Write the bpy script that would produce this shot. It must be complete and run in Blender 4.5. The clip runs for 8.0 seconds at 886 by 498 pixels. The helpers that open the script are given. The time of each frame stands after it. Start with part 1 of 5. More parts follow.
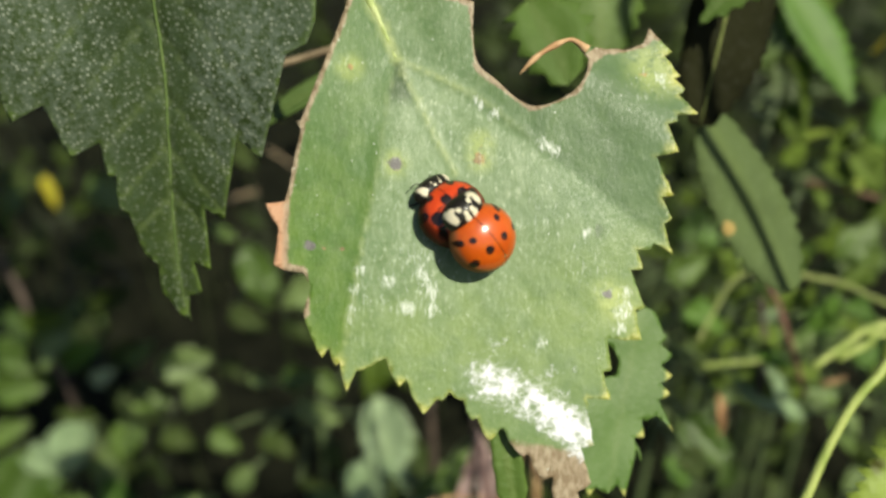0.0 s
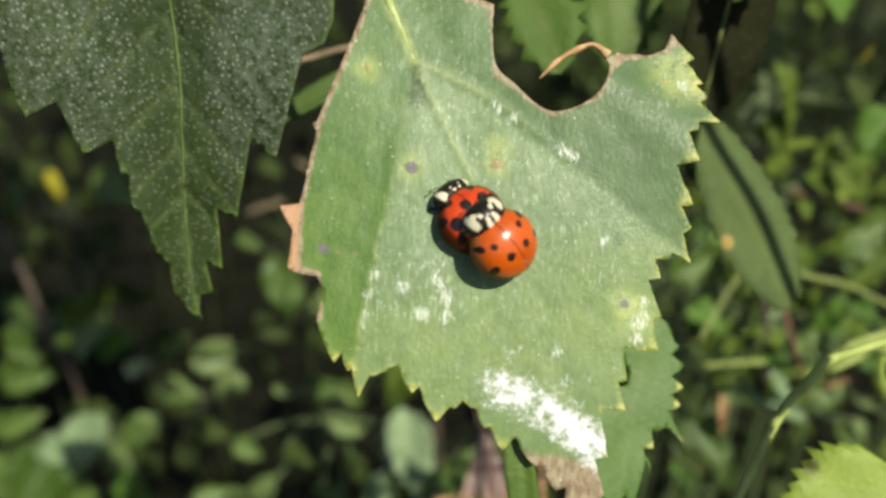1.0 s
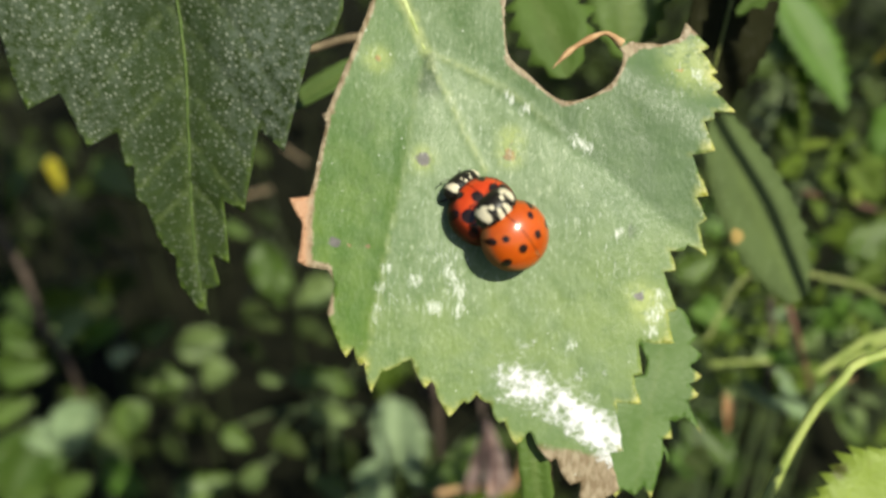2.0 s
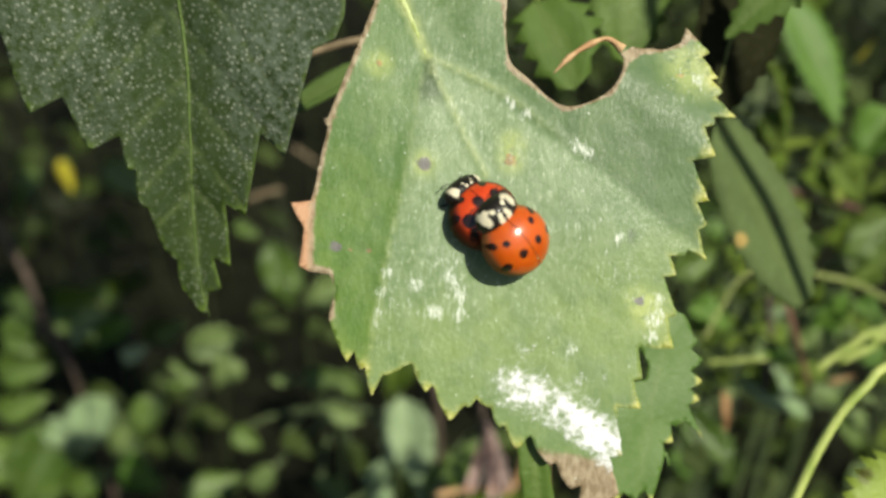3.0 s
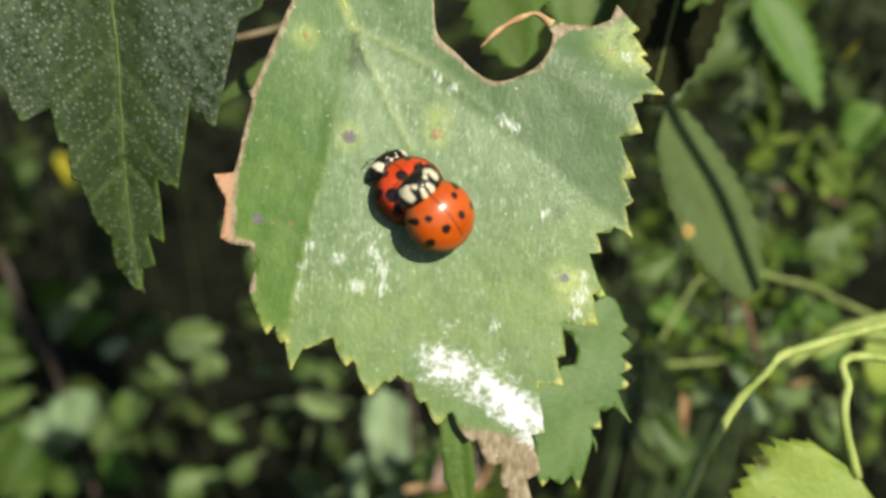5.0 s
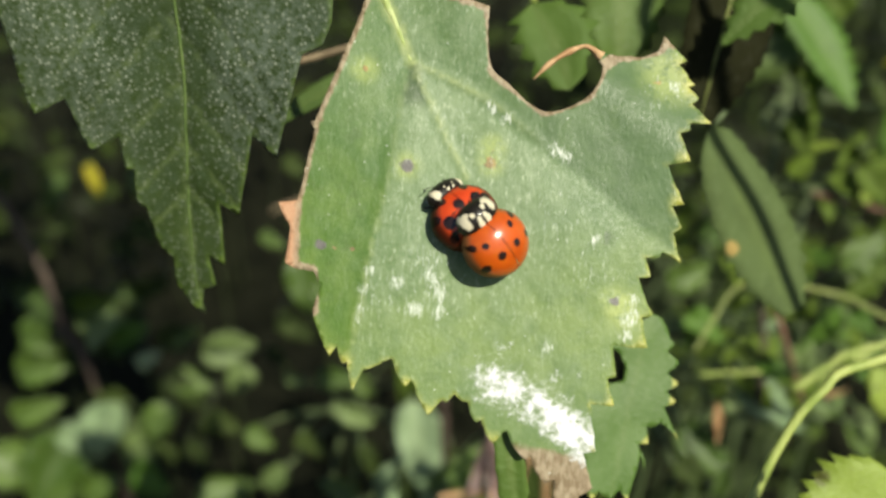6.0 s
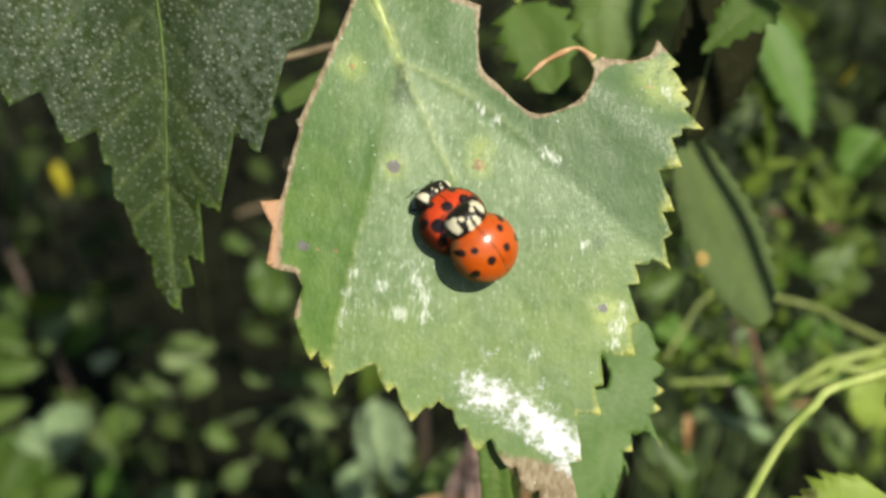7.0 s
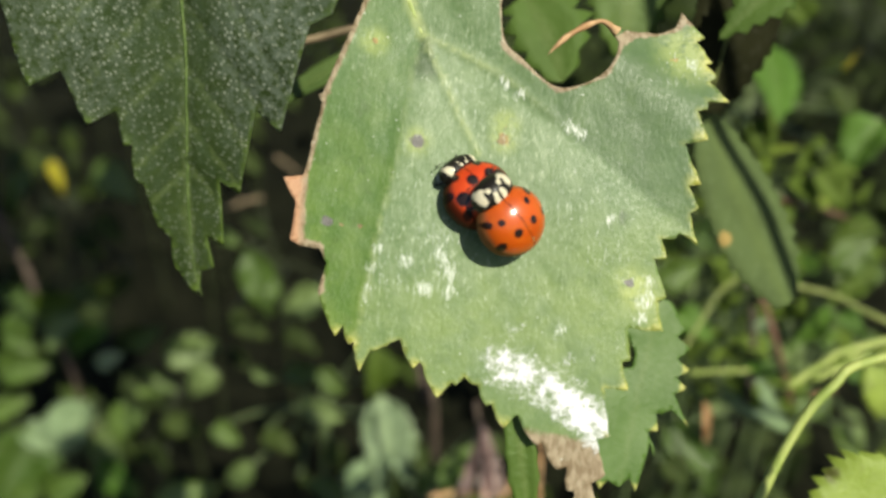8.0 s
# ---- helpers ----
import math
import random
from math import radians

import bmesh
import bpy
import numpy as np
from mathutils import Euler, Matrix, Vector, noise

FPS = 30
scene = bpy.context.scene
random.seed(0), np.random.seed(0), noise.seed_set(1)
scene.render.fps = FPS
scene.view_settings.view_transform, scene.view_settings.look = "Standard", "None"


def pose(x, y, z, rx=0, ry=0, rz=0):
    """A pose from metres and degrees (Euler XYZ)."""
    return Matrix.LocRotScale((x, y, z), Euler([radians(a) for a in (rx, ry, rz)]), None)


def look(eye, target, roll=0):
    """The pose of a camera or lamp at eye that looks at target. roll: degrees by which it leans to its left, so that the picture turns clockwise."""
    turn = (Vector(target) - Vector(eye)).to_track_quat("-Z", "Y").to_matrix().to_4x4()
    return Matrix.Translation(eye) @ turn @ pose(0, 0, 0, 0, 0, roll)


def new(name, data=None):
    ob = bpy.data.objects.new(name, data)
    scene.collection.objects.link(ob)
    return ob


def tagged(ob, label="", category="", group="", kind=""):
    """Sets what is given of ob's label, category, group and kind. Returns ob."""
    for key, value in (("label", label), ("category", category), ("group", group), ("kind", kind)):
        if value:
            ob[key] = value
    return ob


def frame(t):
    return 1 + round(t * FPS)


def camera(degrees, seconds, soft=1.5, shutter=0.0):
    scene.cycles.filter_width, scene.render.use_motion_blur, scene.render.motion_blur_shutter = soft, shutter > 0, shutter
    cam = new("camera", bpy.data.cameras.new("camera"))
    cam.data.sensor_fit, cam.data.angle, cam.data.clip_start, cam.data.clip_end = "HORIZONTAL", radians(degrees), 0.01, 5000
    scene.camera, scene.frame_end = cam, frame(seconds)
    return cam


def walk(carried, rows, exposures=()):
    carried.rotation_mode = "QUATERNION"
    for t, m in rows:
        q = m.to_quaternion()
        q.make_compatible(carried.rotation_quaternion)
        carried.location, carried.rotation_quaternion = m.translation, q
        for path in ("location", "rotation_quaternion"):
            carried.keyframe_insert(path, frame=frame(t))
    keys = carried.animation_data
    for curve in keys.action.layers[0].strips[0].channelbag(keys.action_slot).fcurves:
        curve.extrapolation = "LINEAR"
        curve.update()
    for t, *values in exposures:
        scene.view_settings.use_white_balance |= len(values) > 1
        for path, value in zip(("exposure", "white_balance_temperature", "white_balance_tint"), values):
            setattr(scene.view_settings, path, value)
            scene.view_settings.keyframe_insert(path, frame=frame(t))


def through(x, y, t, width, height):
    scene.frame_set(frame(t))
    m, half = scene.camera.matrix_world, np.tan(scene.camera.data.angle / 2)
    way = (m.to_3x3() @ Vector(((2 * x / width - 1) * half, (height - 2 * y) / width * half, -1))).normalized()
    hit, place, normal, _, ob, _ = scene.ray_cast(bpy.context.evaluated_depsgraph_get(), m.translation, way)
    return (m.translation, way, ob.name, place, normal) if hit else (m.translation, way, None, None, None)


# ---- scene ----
MM = 0.001
# The site: its own axes lean 30 degrees forward; x right, y away, z up, in millimetres.
SITE = pose(0, 0, 0.5, -30, 0, 0)

# ---- camera ----
cam = camera(57.4, 8.0, 2.9)
cam.data.dof.use_dof = True
cam.data.dof.focus_distance = 0.0745
cam.data.dof.aperture_fstop = 18.0
PATH = [
    (0.0, 0.00, 0.00, 0.00, 90.00, 0.01, 0.00),
    (0.5, -2.41, 0.73, -0.15, 89.50, 0.31, -0.55),
    (1.0, -0.83, 0.92, 0.97, 89.61, -1.03, 0.43),
    (1.5, -2.75, 1.39, 0.18, 89.28, -0.36, 0.23),
    (1.7, -2.49, 1.67, 0.92, 89.05, -0.75, 0.18),
    (2.8, -2.23, 1.96, 1.44, 88.79, -0.71, 0.00),
    (3.0, -2.33, 1.66, 1.59, 88.89, -0.89, 0.16),
    (3.5, -2.50, 1.96, 0.42, 89.02, -0.59, -0.05),
    (4.0, 0.19, 2.23, 1.44, 88.61, -1.17, -0.05),
    (4.5, 3.23, 1.96, 0.03, 88.15, -0.67, -0.21),
    (4.7, 3.94, 2.41, -0.87, 88.78, -1.19, -0.41),
    (5.8, 2.71, 0.07, 0.35, 89.49, -1.55, 1.05),
    (6.0, 1.08, -0.62, 0.94, 89.43, -1.59, 1.51),
    (6.5, 0.12, 0.09, 1.40, 89.59, -2.61, 0.48),
    (7.0, 0.54, 1.00, 0.97, 89.66, -2.46, 0.13),
    (7.5, -2.06, 0.97, -1.32, 89.39, -2.43, 0.77),
    (8.0, -1.12, 1.58, -1.53, 89.86, -2.21, 0.44),
]
walk(cam, [(t, SITE @ pose(x * MM, y * MM, z * MM, rx, ry, rz)) for t, x, y, z, rx, ry, rz in PATH])

# ---- light ----
TO_SUN = Vector((0.45, -1.0, 0.41)).normalized()  # in the site's axes
SUN_WAY = SITE.to_3x3() @ TO_SUN
sun = new("sun", bpy.data.lights.new("sun", "SUN"))
sun.data.energy, sun.data.angle, sun.data.color = 4.6, radians(0.53), (1.0, 0.965, 0.78)
sun.matrix_world = look(SUN_WAY * 3, (0, 0, 0))
world = bpy.data.worlds.new("sky")
scene.world = world
world.use_nodes = True
sky = world.node_tree.nodes.new("ShaderNodeTexSky")
sky.sky_type, sky.sun_disc = "NISHITA", False
sky.sun_elevation = math.asin(SUN_WAY.z)
sky.sun_rotation = math.atan2(SUN_WAY.x, SUN_WAY.y)
world.node_tree.links.new(sky.outputs[0], world.node_tree.nodes["Background"].inputs[0])
world.node_tree.nodes["Background"].inputs[1].default_value = 0.056
scene.view_settings.exposure = 0.26


# ---- materials ----
class Shader:
    """A small builder for node materials, in object space with millimetres as the unit."""

    def __init__(self, name):
        self.mat = bpy.data.materials.new(name)
        self.mat.use_nodes = True
        self.tree = self.mat.node_tree
        self.bsdf = self.tree.nodes["Principled BSDF"]
        self.out = self.tree.nodes["Material Output"]
        coord = self.node("TexCoord")
        scale = self.node("Mapping")
        scale.inputs["Scale"].default_value = (1000, 1000, 1000)
        self.link(coord.outputs["Object"], scale.inputs["Vector"])
        self.mm = scale.outputs["Vector"]

    def node(self, kind):
        return self.tree.nodes.new("ShaderNode" + kind)

    def link(self, a, b):
        self.tree.links.new(a, b)

    def put(self, value, socket):
        if isinstance(value, bpy.types.NodeSocket):
            self.link(value, socket)
        elif isinstance(value, tuple) and len(value) == 3:
            socket.default_value = (*value, 1.0) if socket.type == "RGBA" else value
        else:
            socket.default_value = value

    def noise(self, scale, detail=3.0, rough=0.55, stretch=None, distort=0.0):
        n = self.node("TexNoise")
        n.inputs["Scale"].default_value, n.inputs["Detail"].default_value = scale, detail
        n.inputs["Roughness"].default_value, n.inputs["Distortion"].default_value = rough, distort
        if stretch:
            m = self.node("Mapping")
            m.inputs["Scale"].default_value = stretch
            self.link(self.mm, m.inputs["Vector"])
            self.link(m.outputs["Vector"], n.inputs["Vector"])
        else:
            self.link(self.mm, n.inputs["Vector"])
        return n.outputs["Fac"]

    def cells(self, scale, out="Distance", feature="F1"):
        n = self.node("TexVoronoi")
        n.feature = feature
        n.inputs["Scale"].default_value = scale
        self.link(self.mm, n.inputs["Vector"])
        return n.outputs[out]

    def remap(self, value, a, b, lo=0.0, hi=1.0):
        n = self.node("MapRange")
        n.interpolation_type = "SMOOTHSTEP"
        for k, v in zip(("Value", "From Min", "From Max", "To Min", "To Max"), (value, a, b, lo, hi)):
            self.put(v, n.inputs[k])
        return n.outputs["Result"]

    def math(self, op, a, b=0.0):
        n = self.node("Math")
        n.operation = op
        self.put(a, n.inputs[0])
        self.put(b, n.inputs[1])
        return n.outputs[0]

    def mix(self, fac, a, b):
        n = self.node("Mix")
        n.data_type = "RGBA"
        self.put(fac, n.inputs[0])
        self.put(a, n.inputs[6])
        self.put(b, n.inputs[7])
        return n.outputs[2]

    def attr(self, name):
        n = self.node("Attribute")
        n.attribute_name = name
        return n.outputs["Fac"]

    def chance(self):
        return self.node("ObjectInfo").outputs["Random"]

    def bump(self, height, strength, distance):
        n = self.node("Bump")
        n.inputs["Strength"].default_value, n.inputs["Distance"].default_value = strength, distance
        self.put(height, n.inputs["Height"])
        self.link(n.outputs["Normal"], self.bsdf.inputs["Normal"])
        return n.outputs["Normal"]

    def done(self, color, rough=0.5, spec=0.5, through=0.0, through_color=None, coat=0.0, coat_rough=0.1):
        self.put(color, self.bsdf.inputs["Base Color"])
        self.put(rough, self.bsdf.inputs["Roughness"])
        self.put(spec, self.bsdf.inputs["Specular IOR Level"])
        self.put(coat, self.bsdf.inputs["Coat Weight"])
        self.put(coat_rough, self.bsdf.inputs["Coat Roughness"])
        if through:
            t = self.node("BsdfTranslucent")
            self.put(through_color or color, t.inputs["Color"])
            m = self.node("MixShader")
            m.inputs[0].default_value = through
            self.link(self.bsdf.outputs[0], m.inputs[1])
            self.link(t.outputs[0], m.inputs[2])
            self.link(m.outputs[0], self.out.inputs["Surface"])
        return self.mat


def eaten_leaf_material():
    s = Shader("eaten birch leaf")
    big, blot, mid, fine = s.noise(0.10, 3), s.noise(0.30, 4, 0.6), s.noise(0.8, 4), s.noise(3.2, 5)
    fibre, grain = s.noise(2.2, 4, 0.65, (1.0, 0.40, 1.0)), s.noise(5.0, 3, 0.6, (1.0, 0.5, 1.0))
    green = s.mix(s.remap(big, 0.35, 0.65), (0.070, 0.148, 0.036), (0.100, 0.182, 0.055))
    green = s.mix(s.remap(blot, 0.42, 0.66, 0.0, 0.75), green, (0.130, 0.212, 0.070))
    green = s.mix(s.math("MULTIPLY", s.attr("yellow_green"), s.remap(blot, 0.3, 0.62, 0.45, 1.0)), green, (0.158, 0.238, 0.034))
    # Shade of the part tilted from the sun, painted as darker green.
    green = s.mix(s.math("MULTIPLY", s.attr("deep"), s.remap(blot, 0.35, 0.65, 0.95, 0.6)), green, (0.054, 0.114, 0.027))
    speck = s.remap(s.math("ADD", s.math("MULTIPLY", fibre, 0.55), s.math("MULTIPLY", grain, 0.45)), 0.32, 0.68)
    # Sheen of the middle of the blade, painted as a greyer, lighter green.
    sheen_fac = s.math("MULTIPLY", s.attr("painted_sheen"), s.math("MULTIPLY", s.remap(speck, 0.0, 1.0, 0.42, 0.9), s.remap(mid, 0.32, 0.66, 1.0, 0.55)))
    green = s.mix(sheen_fac, green, (0.284, 0.356, 0.206))
    # Folded half turned from the light: its darker tone is painted in.
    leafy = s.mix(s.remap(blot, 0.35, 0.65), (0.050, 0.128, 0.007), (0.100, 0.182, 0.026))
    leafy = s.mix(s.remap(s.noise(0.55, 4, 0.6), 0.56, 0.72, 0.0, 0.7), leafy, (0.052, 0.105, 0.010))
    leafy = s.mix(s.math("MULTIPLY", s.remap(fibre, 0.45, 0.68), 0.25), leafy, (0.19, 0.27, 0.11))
    leafy = s.mix(s.math("MULTIPLY", s.attr("yellow_green"), 0.8), leafy, s.mix(s.remap(blot, 0.35, 0.65), (0.10, 0.19, 0.012), (0.17, 0.26, 0.03)))
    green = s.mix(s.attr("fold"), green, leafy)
    green = s.mix(s.remap(fine, 0.55, 0.75, 0.0, 0.3), green, (0.07, 0.13, 0.035))
    green = s.mix(s.remap(s.noise(0.42, 5, 0.65), 0.50, 0.68, 0.0, 0.5), green, (0.085, 0.155, 0.032))
    halo = s.math("MULTIPLY", s.attr("pale"), s.remap(s.math("ADD", mid, s.math("MULTIPLY", fine, 0.4)), 0.4, 0.8))
    green = s.mix(halo, green, (0.36, 0.43, 0.13))
    # Shade in the hollow below the fork, painted in, and a dark slit.
    green = s.mix(s.math("MULTIPLY", s.attr("wedge"), 0.9), green, (0.042, 0.082, 0.022))
    vein = s.math("MULTIPLY", s.attr("vein"), s.remap(mid, 0.25, 0.6, 0.35, 1.0))
    green = s.mix(vein, green, (0.36, 0.42, 0.17))
    rim = s.math("MULTIPLY", s.attr("tips"), s.remap(s.math("ADD", mid, s.math("MULTIPLY", fine, 0.5)), 0.5, 0.85, 0.35, 1.0))
    green = s.mix(rim, green, s.mix(s.remap(fine, 0.4, 0.6), (0.46, 0.46, 0.075), (0.58, 0.56, 0.19)))
    dry = s.remap(s.math("ADD", s.attr("dry"), s.math("ADD", s.math("MULTIPLY", mid, 0.5), s.math("MULTIPLY", fine, 0.25))), 0.62, 1.0)
    brown = s.mix(s.remap(fibre, 0.35, 0.65), (0.22, 0.155, 0.085), (0.40, 0.32, 0.21))
    brown = s.mix(s.attr("orange"), brown, s.mix(fine, (0.46, 0.20, 0.10), (0.64, 0.40, 0.24)))
    green = s.mix(dry, green, brown)
    blemish = s.remap(s.math("ADD", s.attr("spots"), s.math("MULTIPLY", s.math("SUBTRACT", s.noise(1.7, 4), 0.5), 0.7)), 0.38, 0.62)
    tan = s.mix(s.remap(mid, 0.4, 0.6), (0.20, 0.13, 0.06), (0.44, 0.30, 0.10))
    green = s.mix(blemish, green, s.mix(s.attr("scab"), tan, s.mix(fine, (0.075, 0.07, 0.07), (0.20, 0.185, 0.175))))
    flake = s.math("ADD", s.attr("white"), s.math("ADD", s.math("MULTIPLY", s.noise(0.8, 4, 0.65), 1.15), s.math("MULTIPLY", s.noise(2.2, 5, 0.75), 1.05)))
    white = s.math("MULTIPLY", s.remap(flake, 1.31, 1.60), s.remap(s.attr("white"), 0.01, 0.12))
    near = s.remap(s.attr("white"), 0.02, 0.25)
    dust = s.math("MULTIPLY", s.remap(flake, 1.14, 1.42), s.math("MULTIPLY", near, 0.34))
    white_dot = s.math("MULTIPLY", s.remap(s.cells(1.0), 0.04, 0.12, 1.0, 0.0), s.remap(s.noise(0.35, 3), 0.5, 0.6))
    green = s.mix(s.math("MAXIMUM", dust, s.math("MULTIPLY", white_dot, 0.75)), green, (0.72, 0.75, 0.66))
    green = s.mix(white, green, (0.84, 0.85, 0.87))
    # Sun glints painted as white strokes in the colour.
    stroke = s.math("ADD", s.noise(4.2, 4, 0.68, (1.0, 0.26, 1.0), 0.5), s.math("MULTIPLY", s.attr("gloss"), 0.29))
    painted_fleck = s.remap(stroke, 0.66, 0.94)
    green = s.mix(s.math("MULTIPLY", painted_fleck, 0.8), green, (0.82, 0.85, 0.78))
    # Finer sparkle, also painted into the colour.
    glint = s.math("MULTIPLY", s.remap(s.noise(3.0, 4, 0.65, (1.0, 0.36, 1.0)), 0.55, 0.72), s.attr("painted_sheen"))
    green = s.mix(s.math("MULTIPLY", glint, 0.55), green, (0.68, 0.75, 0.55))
    pleat = s.noise(0.5, 3, 0.5, (1.0, 0.6, 1.0))
    height = s.math("ADD", s.math("ADD", s.math("MULTIPLY", fibre, 0.6), s.math("MULTIPLY", pleat, 1.5)), s.math("ADD", s.math("MULTIPLY", grain, 0.5), s.math("MULTIPLY", white, 0.9)))
    s.bump(height, 0.5, 0.00012)
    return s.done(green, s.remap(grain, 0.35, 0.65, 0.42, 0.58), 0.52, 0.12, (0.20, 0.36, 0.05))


def dotted_leaf_material():
    s = Shader("dark birch leaf with resin dots")
    big, mid, fine = s.noise(0.12, 3), s.noise(0.8, 4), s.noise(3.0, 4)
    green = s.mix(s.remap(big, 0.35, 0.65), (0.034, 0.058, 0.013), (0.054, 0.085, 0.023))
    green = s.mix(s.remap(mid, 0.4, 0.75, 0.0, 0.6), green, (0.055, 0.088, 0.036))
    green = s.mix(s.attr("vein"), green, (0.24, 0.31, 0.11))
    green = s.mix(s.math("MULTIPLY", s.attr("tips"), 0.8), green, (0.15, 0.24, 0.03))
    dot = s.math("MAXIMUM", s.remap(s.cells(1.75), 0.06, 0.44, 1.0, 0.0), s.math("MULTIPLY", s.remap(s.cells(3.0), 0.12, 0.36, 1.0, 0.0), 0.35))
    some = s.remap(s.noise(0.45, 4, 0.65), 0.30, 0.60, 0.35, 1.0)
    dot = s.math("MULTIPLY", dot, some)
    # Gloss of the upper lobes painted as a paler tone, with stronger dots.
    painted_gloss = s.math("MULTIPLY", s.attr("painted_gloss"), s.remap(s.noise(1.1, 5, 0.7), 0.36, 0.68))
    green = s.mix(s.math("MULTIPLY", painted_gloss, 0.55), green, (0.16, 0.20, 0.145))
    green = s.mix(s.math("MULTIPLY", dot, s.remap(s.attr("painted_gloss"), 0.0, 1.0, 0.42, 0.9)), green, (0.36, 0.40, 0.30))
    s.bump(s.math("ADD", s.math("MULTIPLY", dot, 0.3), s.math("MULTIPLY", fine, 0.6)), 0.5, 0.00014)
    return s.done(green, s.remap(mid, 0.3, 0.7, 0.32, 0.48), 0.62, 0.12, (0.12, 0.25, 0.03))


def foliage_material(name, dark, light, rough=0.5, through=0.25, vein=(0.25, 0.33, 0.12), spots=0.0, gloss=0.45, mark=None, relief=0.35, mark_color=(0.42, 0.30, 0.10)):
    """Leaf green that differs from leaf to leaf, with mottling, a paler midrib and some blemishes."""
    s = Shader(name)
    base = s.mix(s.chance(), dark, light)
    base = s.mix(s.remap(s.noise(0.11, 3), 0.4, 0.7, 0.0, 0.6), base, tuple(0.6 * c for c in dark))
    base = s.mix(s.remap(s.noise(0.9, 4), 0.5, 0.75, 0.0, 0.45), base, tuple(min(1.0, 1.25 * c + 0.02) for c in light))
    base = s.mix(s.math("MULTIPLY", s.attr("vein"), 0.45), base, vein)
    if spots:
        base = s.mix(s.math("MULTIPLY", s.remap(s.noise(0.35, 3), 0.62, 0.70), spots), base, (0.18, 0.10, 0.04))
    if mark:
        far = s.node("VectorMath")
        far.operation = "DISTANCE"
        s.link(s.mm, far.inputs[0])
        far.inputs[1].default_value = mark
        base = s.mix(s.remap(s.math("ADD", far.outputs["Value"], s.noise(0.9, 4)), 1.3, 1.9, 1.0, 0.0), base, mark_color)
    s.bump(s.math("ADD", s.noise(1.6, 4), s.math("MULTIPLY", s.attr("vein"), relief)), 0.4, 0.0004)
    glow = tuple(min(1.0, c * k) for c, k in zip(light, (1.6, 1.5, 0.7)))
    return s.done(base, rough, gloss, through, glow)


def stem_material(name, a, b, rough=0.5):
    s = Shader(name)
    base = s.mix(s.remap(s.noise(0.5, 4, 0.6, (1.0, 1.0, 0.2)), 0.35, 0.65), a, b)
    s.bump(s.noise(2.4, 4), 0.5, 0.0003)
    return s.done(base, rough, 0.4)


def shell_material(name, red, deep, black, edge):
    """Polished wing cases: the colour between black spots, another tone and dull at the flared rim."""
    s = Shader(name)
    base = s.mix(s.remap(s.noise(0.45, 3), 0.32, 0.68), red, deep)
    base = s.mix(s.remap(s.noise(1.4, 4, 0.6), 0.45, 0.75, 0.0, 0.5), base, tuple(min(1.0, c * k) for c, k in zip(red, (1.0, 1.45, 1.3))))
    base = s.mix(s.remap(s.attr("rim"), 0.15, 0.85, 0.0, 0.95), base, edge)
    base = s.mix(s.math("MULTIPLY", s.attr("seam"), 0.5), base, tuple(0.25 * c for c in deep))
    base = s.mix(s.remap(s.math("ADD", s.attr("spots"), s.math("MULTIPLY", s.noise(1.8, 4), 0.22)), 0.04, 0.17, 1.0, 0.0), base, black)
    s.bump(s.math("ADD", s.noise(9.0, 3), s.math("MULTIPLY", s.noise(1.2, 3), 2.0)), 0.22, 0.00005)
    edge_on = s.attr("rim")
    return s.done(base, 0.5, s.remap(edge_on, 0.2, 0.8, 0.2, 0.05), 0.0, None, s.remap(edge_on, 0.3, 0.9, 1.0, 0.08), 0.21)


def collar_material(name):
    s = Shader(name)
    base = s.mix(s.remap(s.math("ADD", s.attr("spots"), s.math("MULTIPLY", s.math("SUBTRACT", s.noise(1.9, 3), 0.5), 0.45)), -0.05, 0.06, 1.0, 0.0), (0.012, 0.010, 0.008), (0.66, 0.60, 0.44))
    s.bump(s.noise(6.0, 3), 0.2, 0.00008)
    return s.done(base, 0.45, 0.2, 0.0, None, 0.12, 0.12)


def plain_material(name, color, rough=0.35, spec=0.5):
    s = Shader(name)
    base = s.mix(s.remap(s.noise(3.0, 3), 0.3, 0.7), color, tuple(c * 0.7 for c in color))
    return s.done(base, rough, spec)


def soil_material():
    s = Shader("leaf litter darkened for shade")
    # Very dark base: the deep shade under the plants is put into it.
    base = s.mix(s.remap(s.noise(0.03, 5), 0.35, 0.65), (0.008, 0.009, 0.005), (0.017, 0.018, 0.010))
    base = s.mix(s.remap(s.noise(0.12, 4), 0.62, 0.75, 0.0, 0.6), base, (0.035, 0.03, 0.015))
    s.bump(s.noise(0.08, 6), 0.9, 0.02)
    return s.done(base, 0.95, 0.06)


def behind_material():
    s = Shader("fresh birch leaf with yellow teeth")
    green = s.mix(s.remap(s.noise(0.15, 3), 0.35, 0.65), (0.075, 0.152, 0.020), (0.105, 0.19, 0.036))
    green = s.mix(s.remap(s.noise(1.2, 4), 0.45, 0.7, 0.0, 0.6), green, (0.125, 0.205, 0.058))
    green = s.mix(s.math("MULTIPLY", s.attr("vein"), 0.4), green, (0.15, 0.22, 0.06))
    green = s.mix(s.remap(s.attr("tips"), 0.3, 0.9), green, (0.50, 0.50, 0.14))
    s.bump(s.noise(2.5, 4), 0.4, 0.00015)
    return s.done(green, 0.5, 0.45, 0.2, (0.16, 0.30, 0.04))


BEHIND = behind_material()
EATEN, DOTTED = eaten_leaf_material(), dotted_leaf_material()
BIRCH_MID = foliage_material("birch leaf green", (0.075, 0.13, 0.025), (0.105, 0.17, 0.042), 0.55, 0.2, (0.13, 0.18, 0.05))
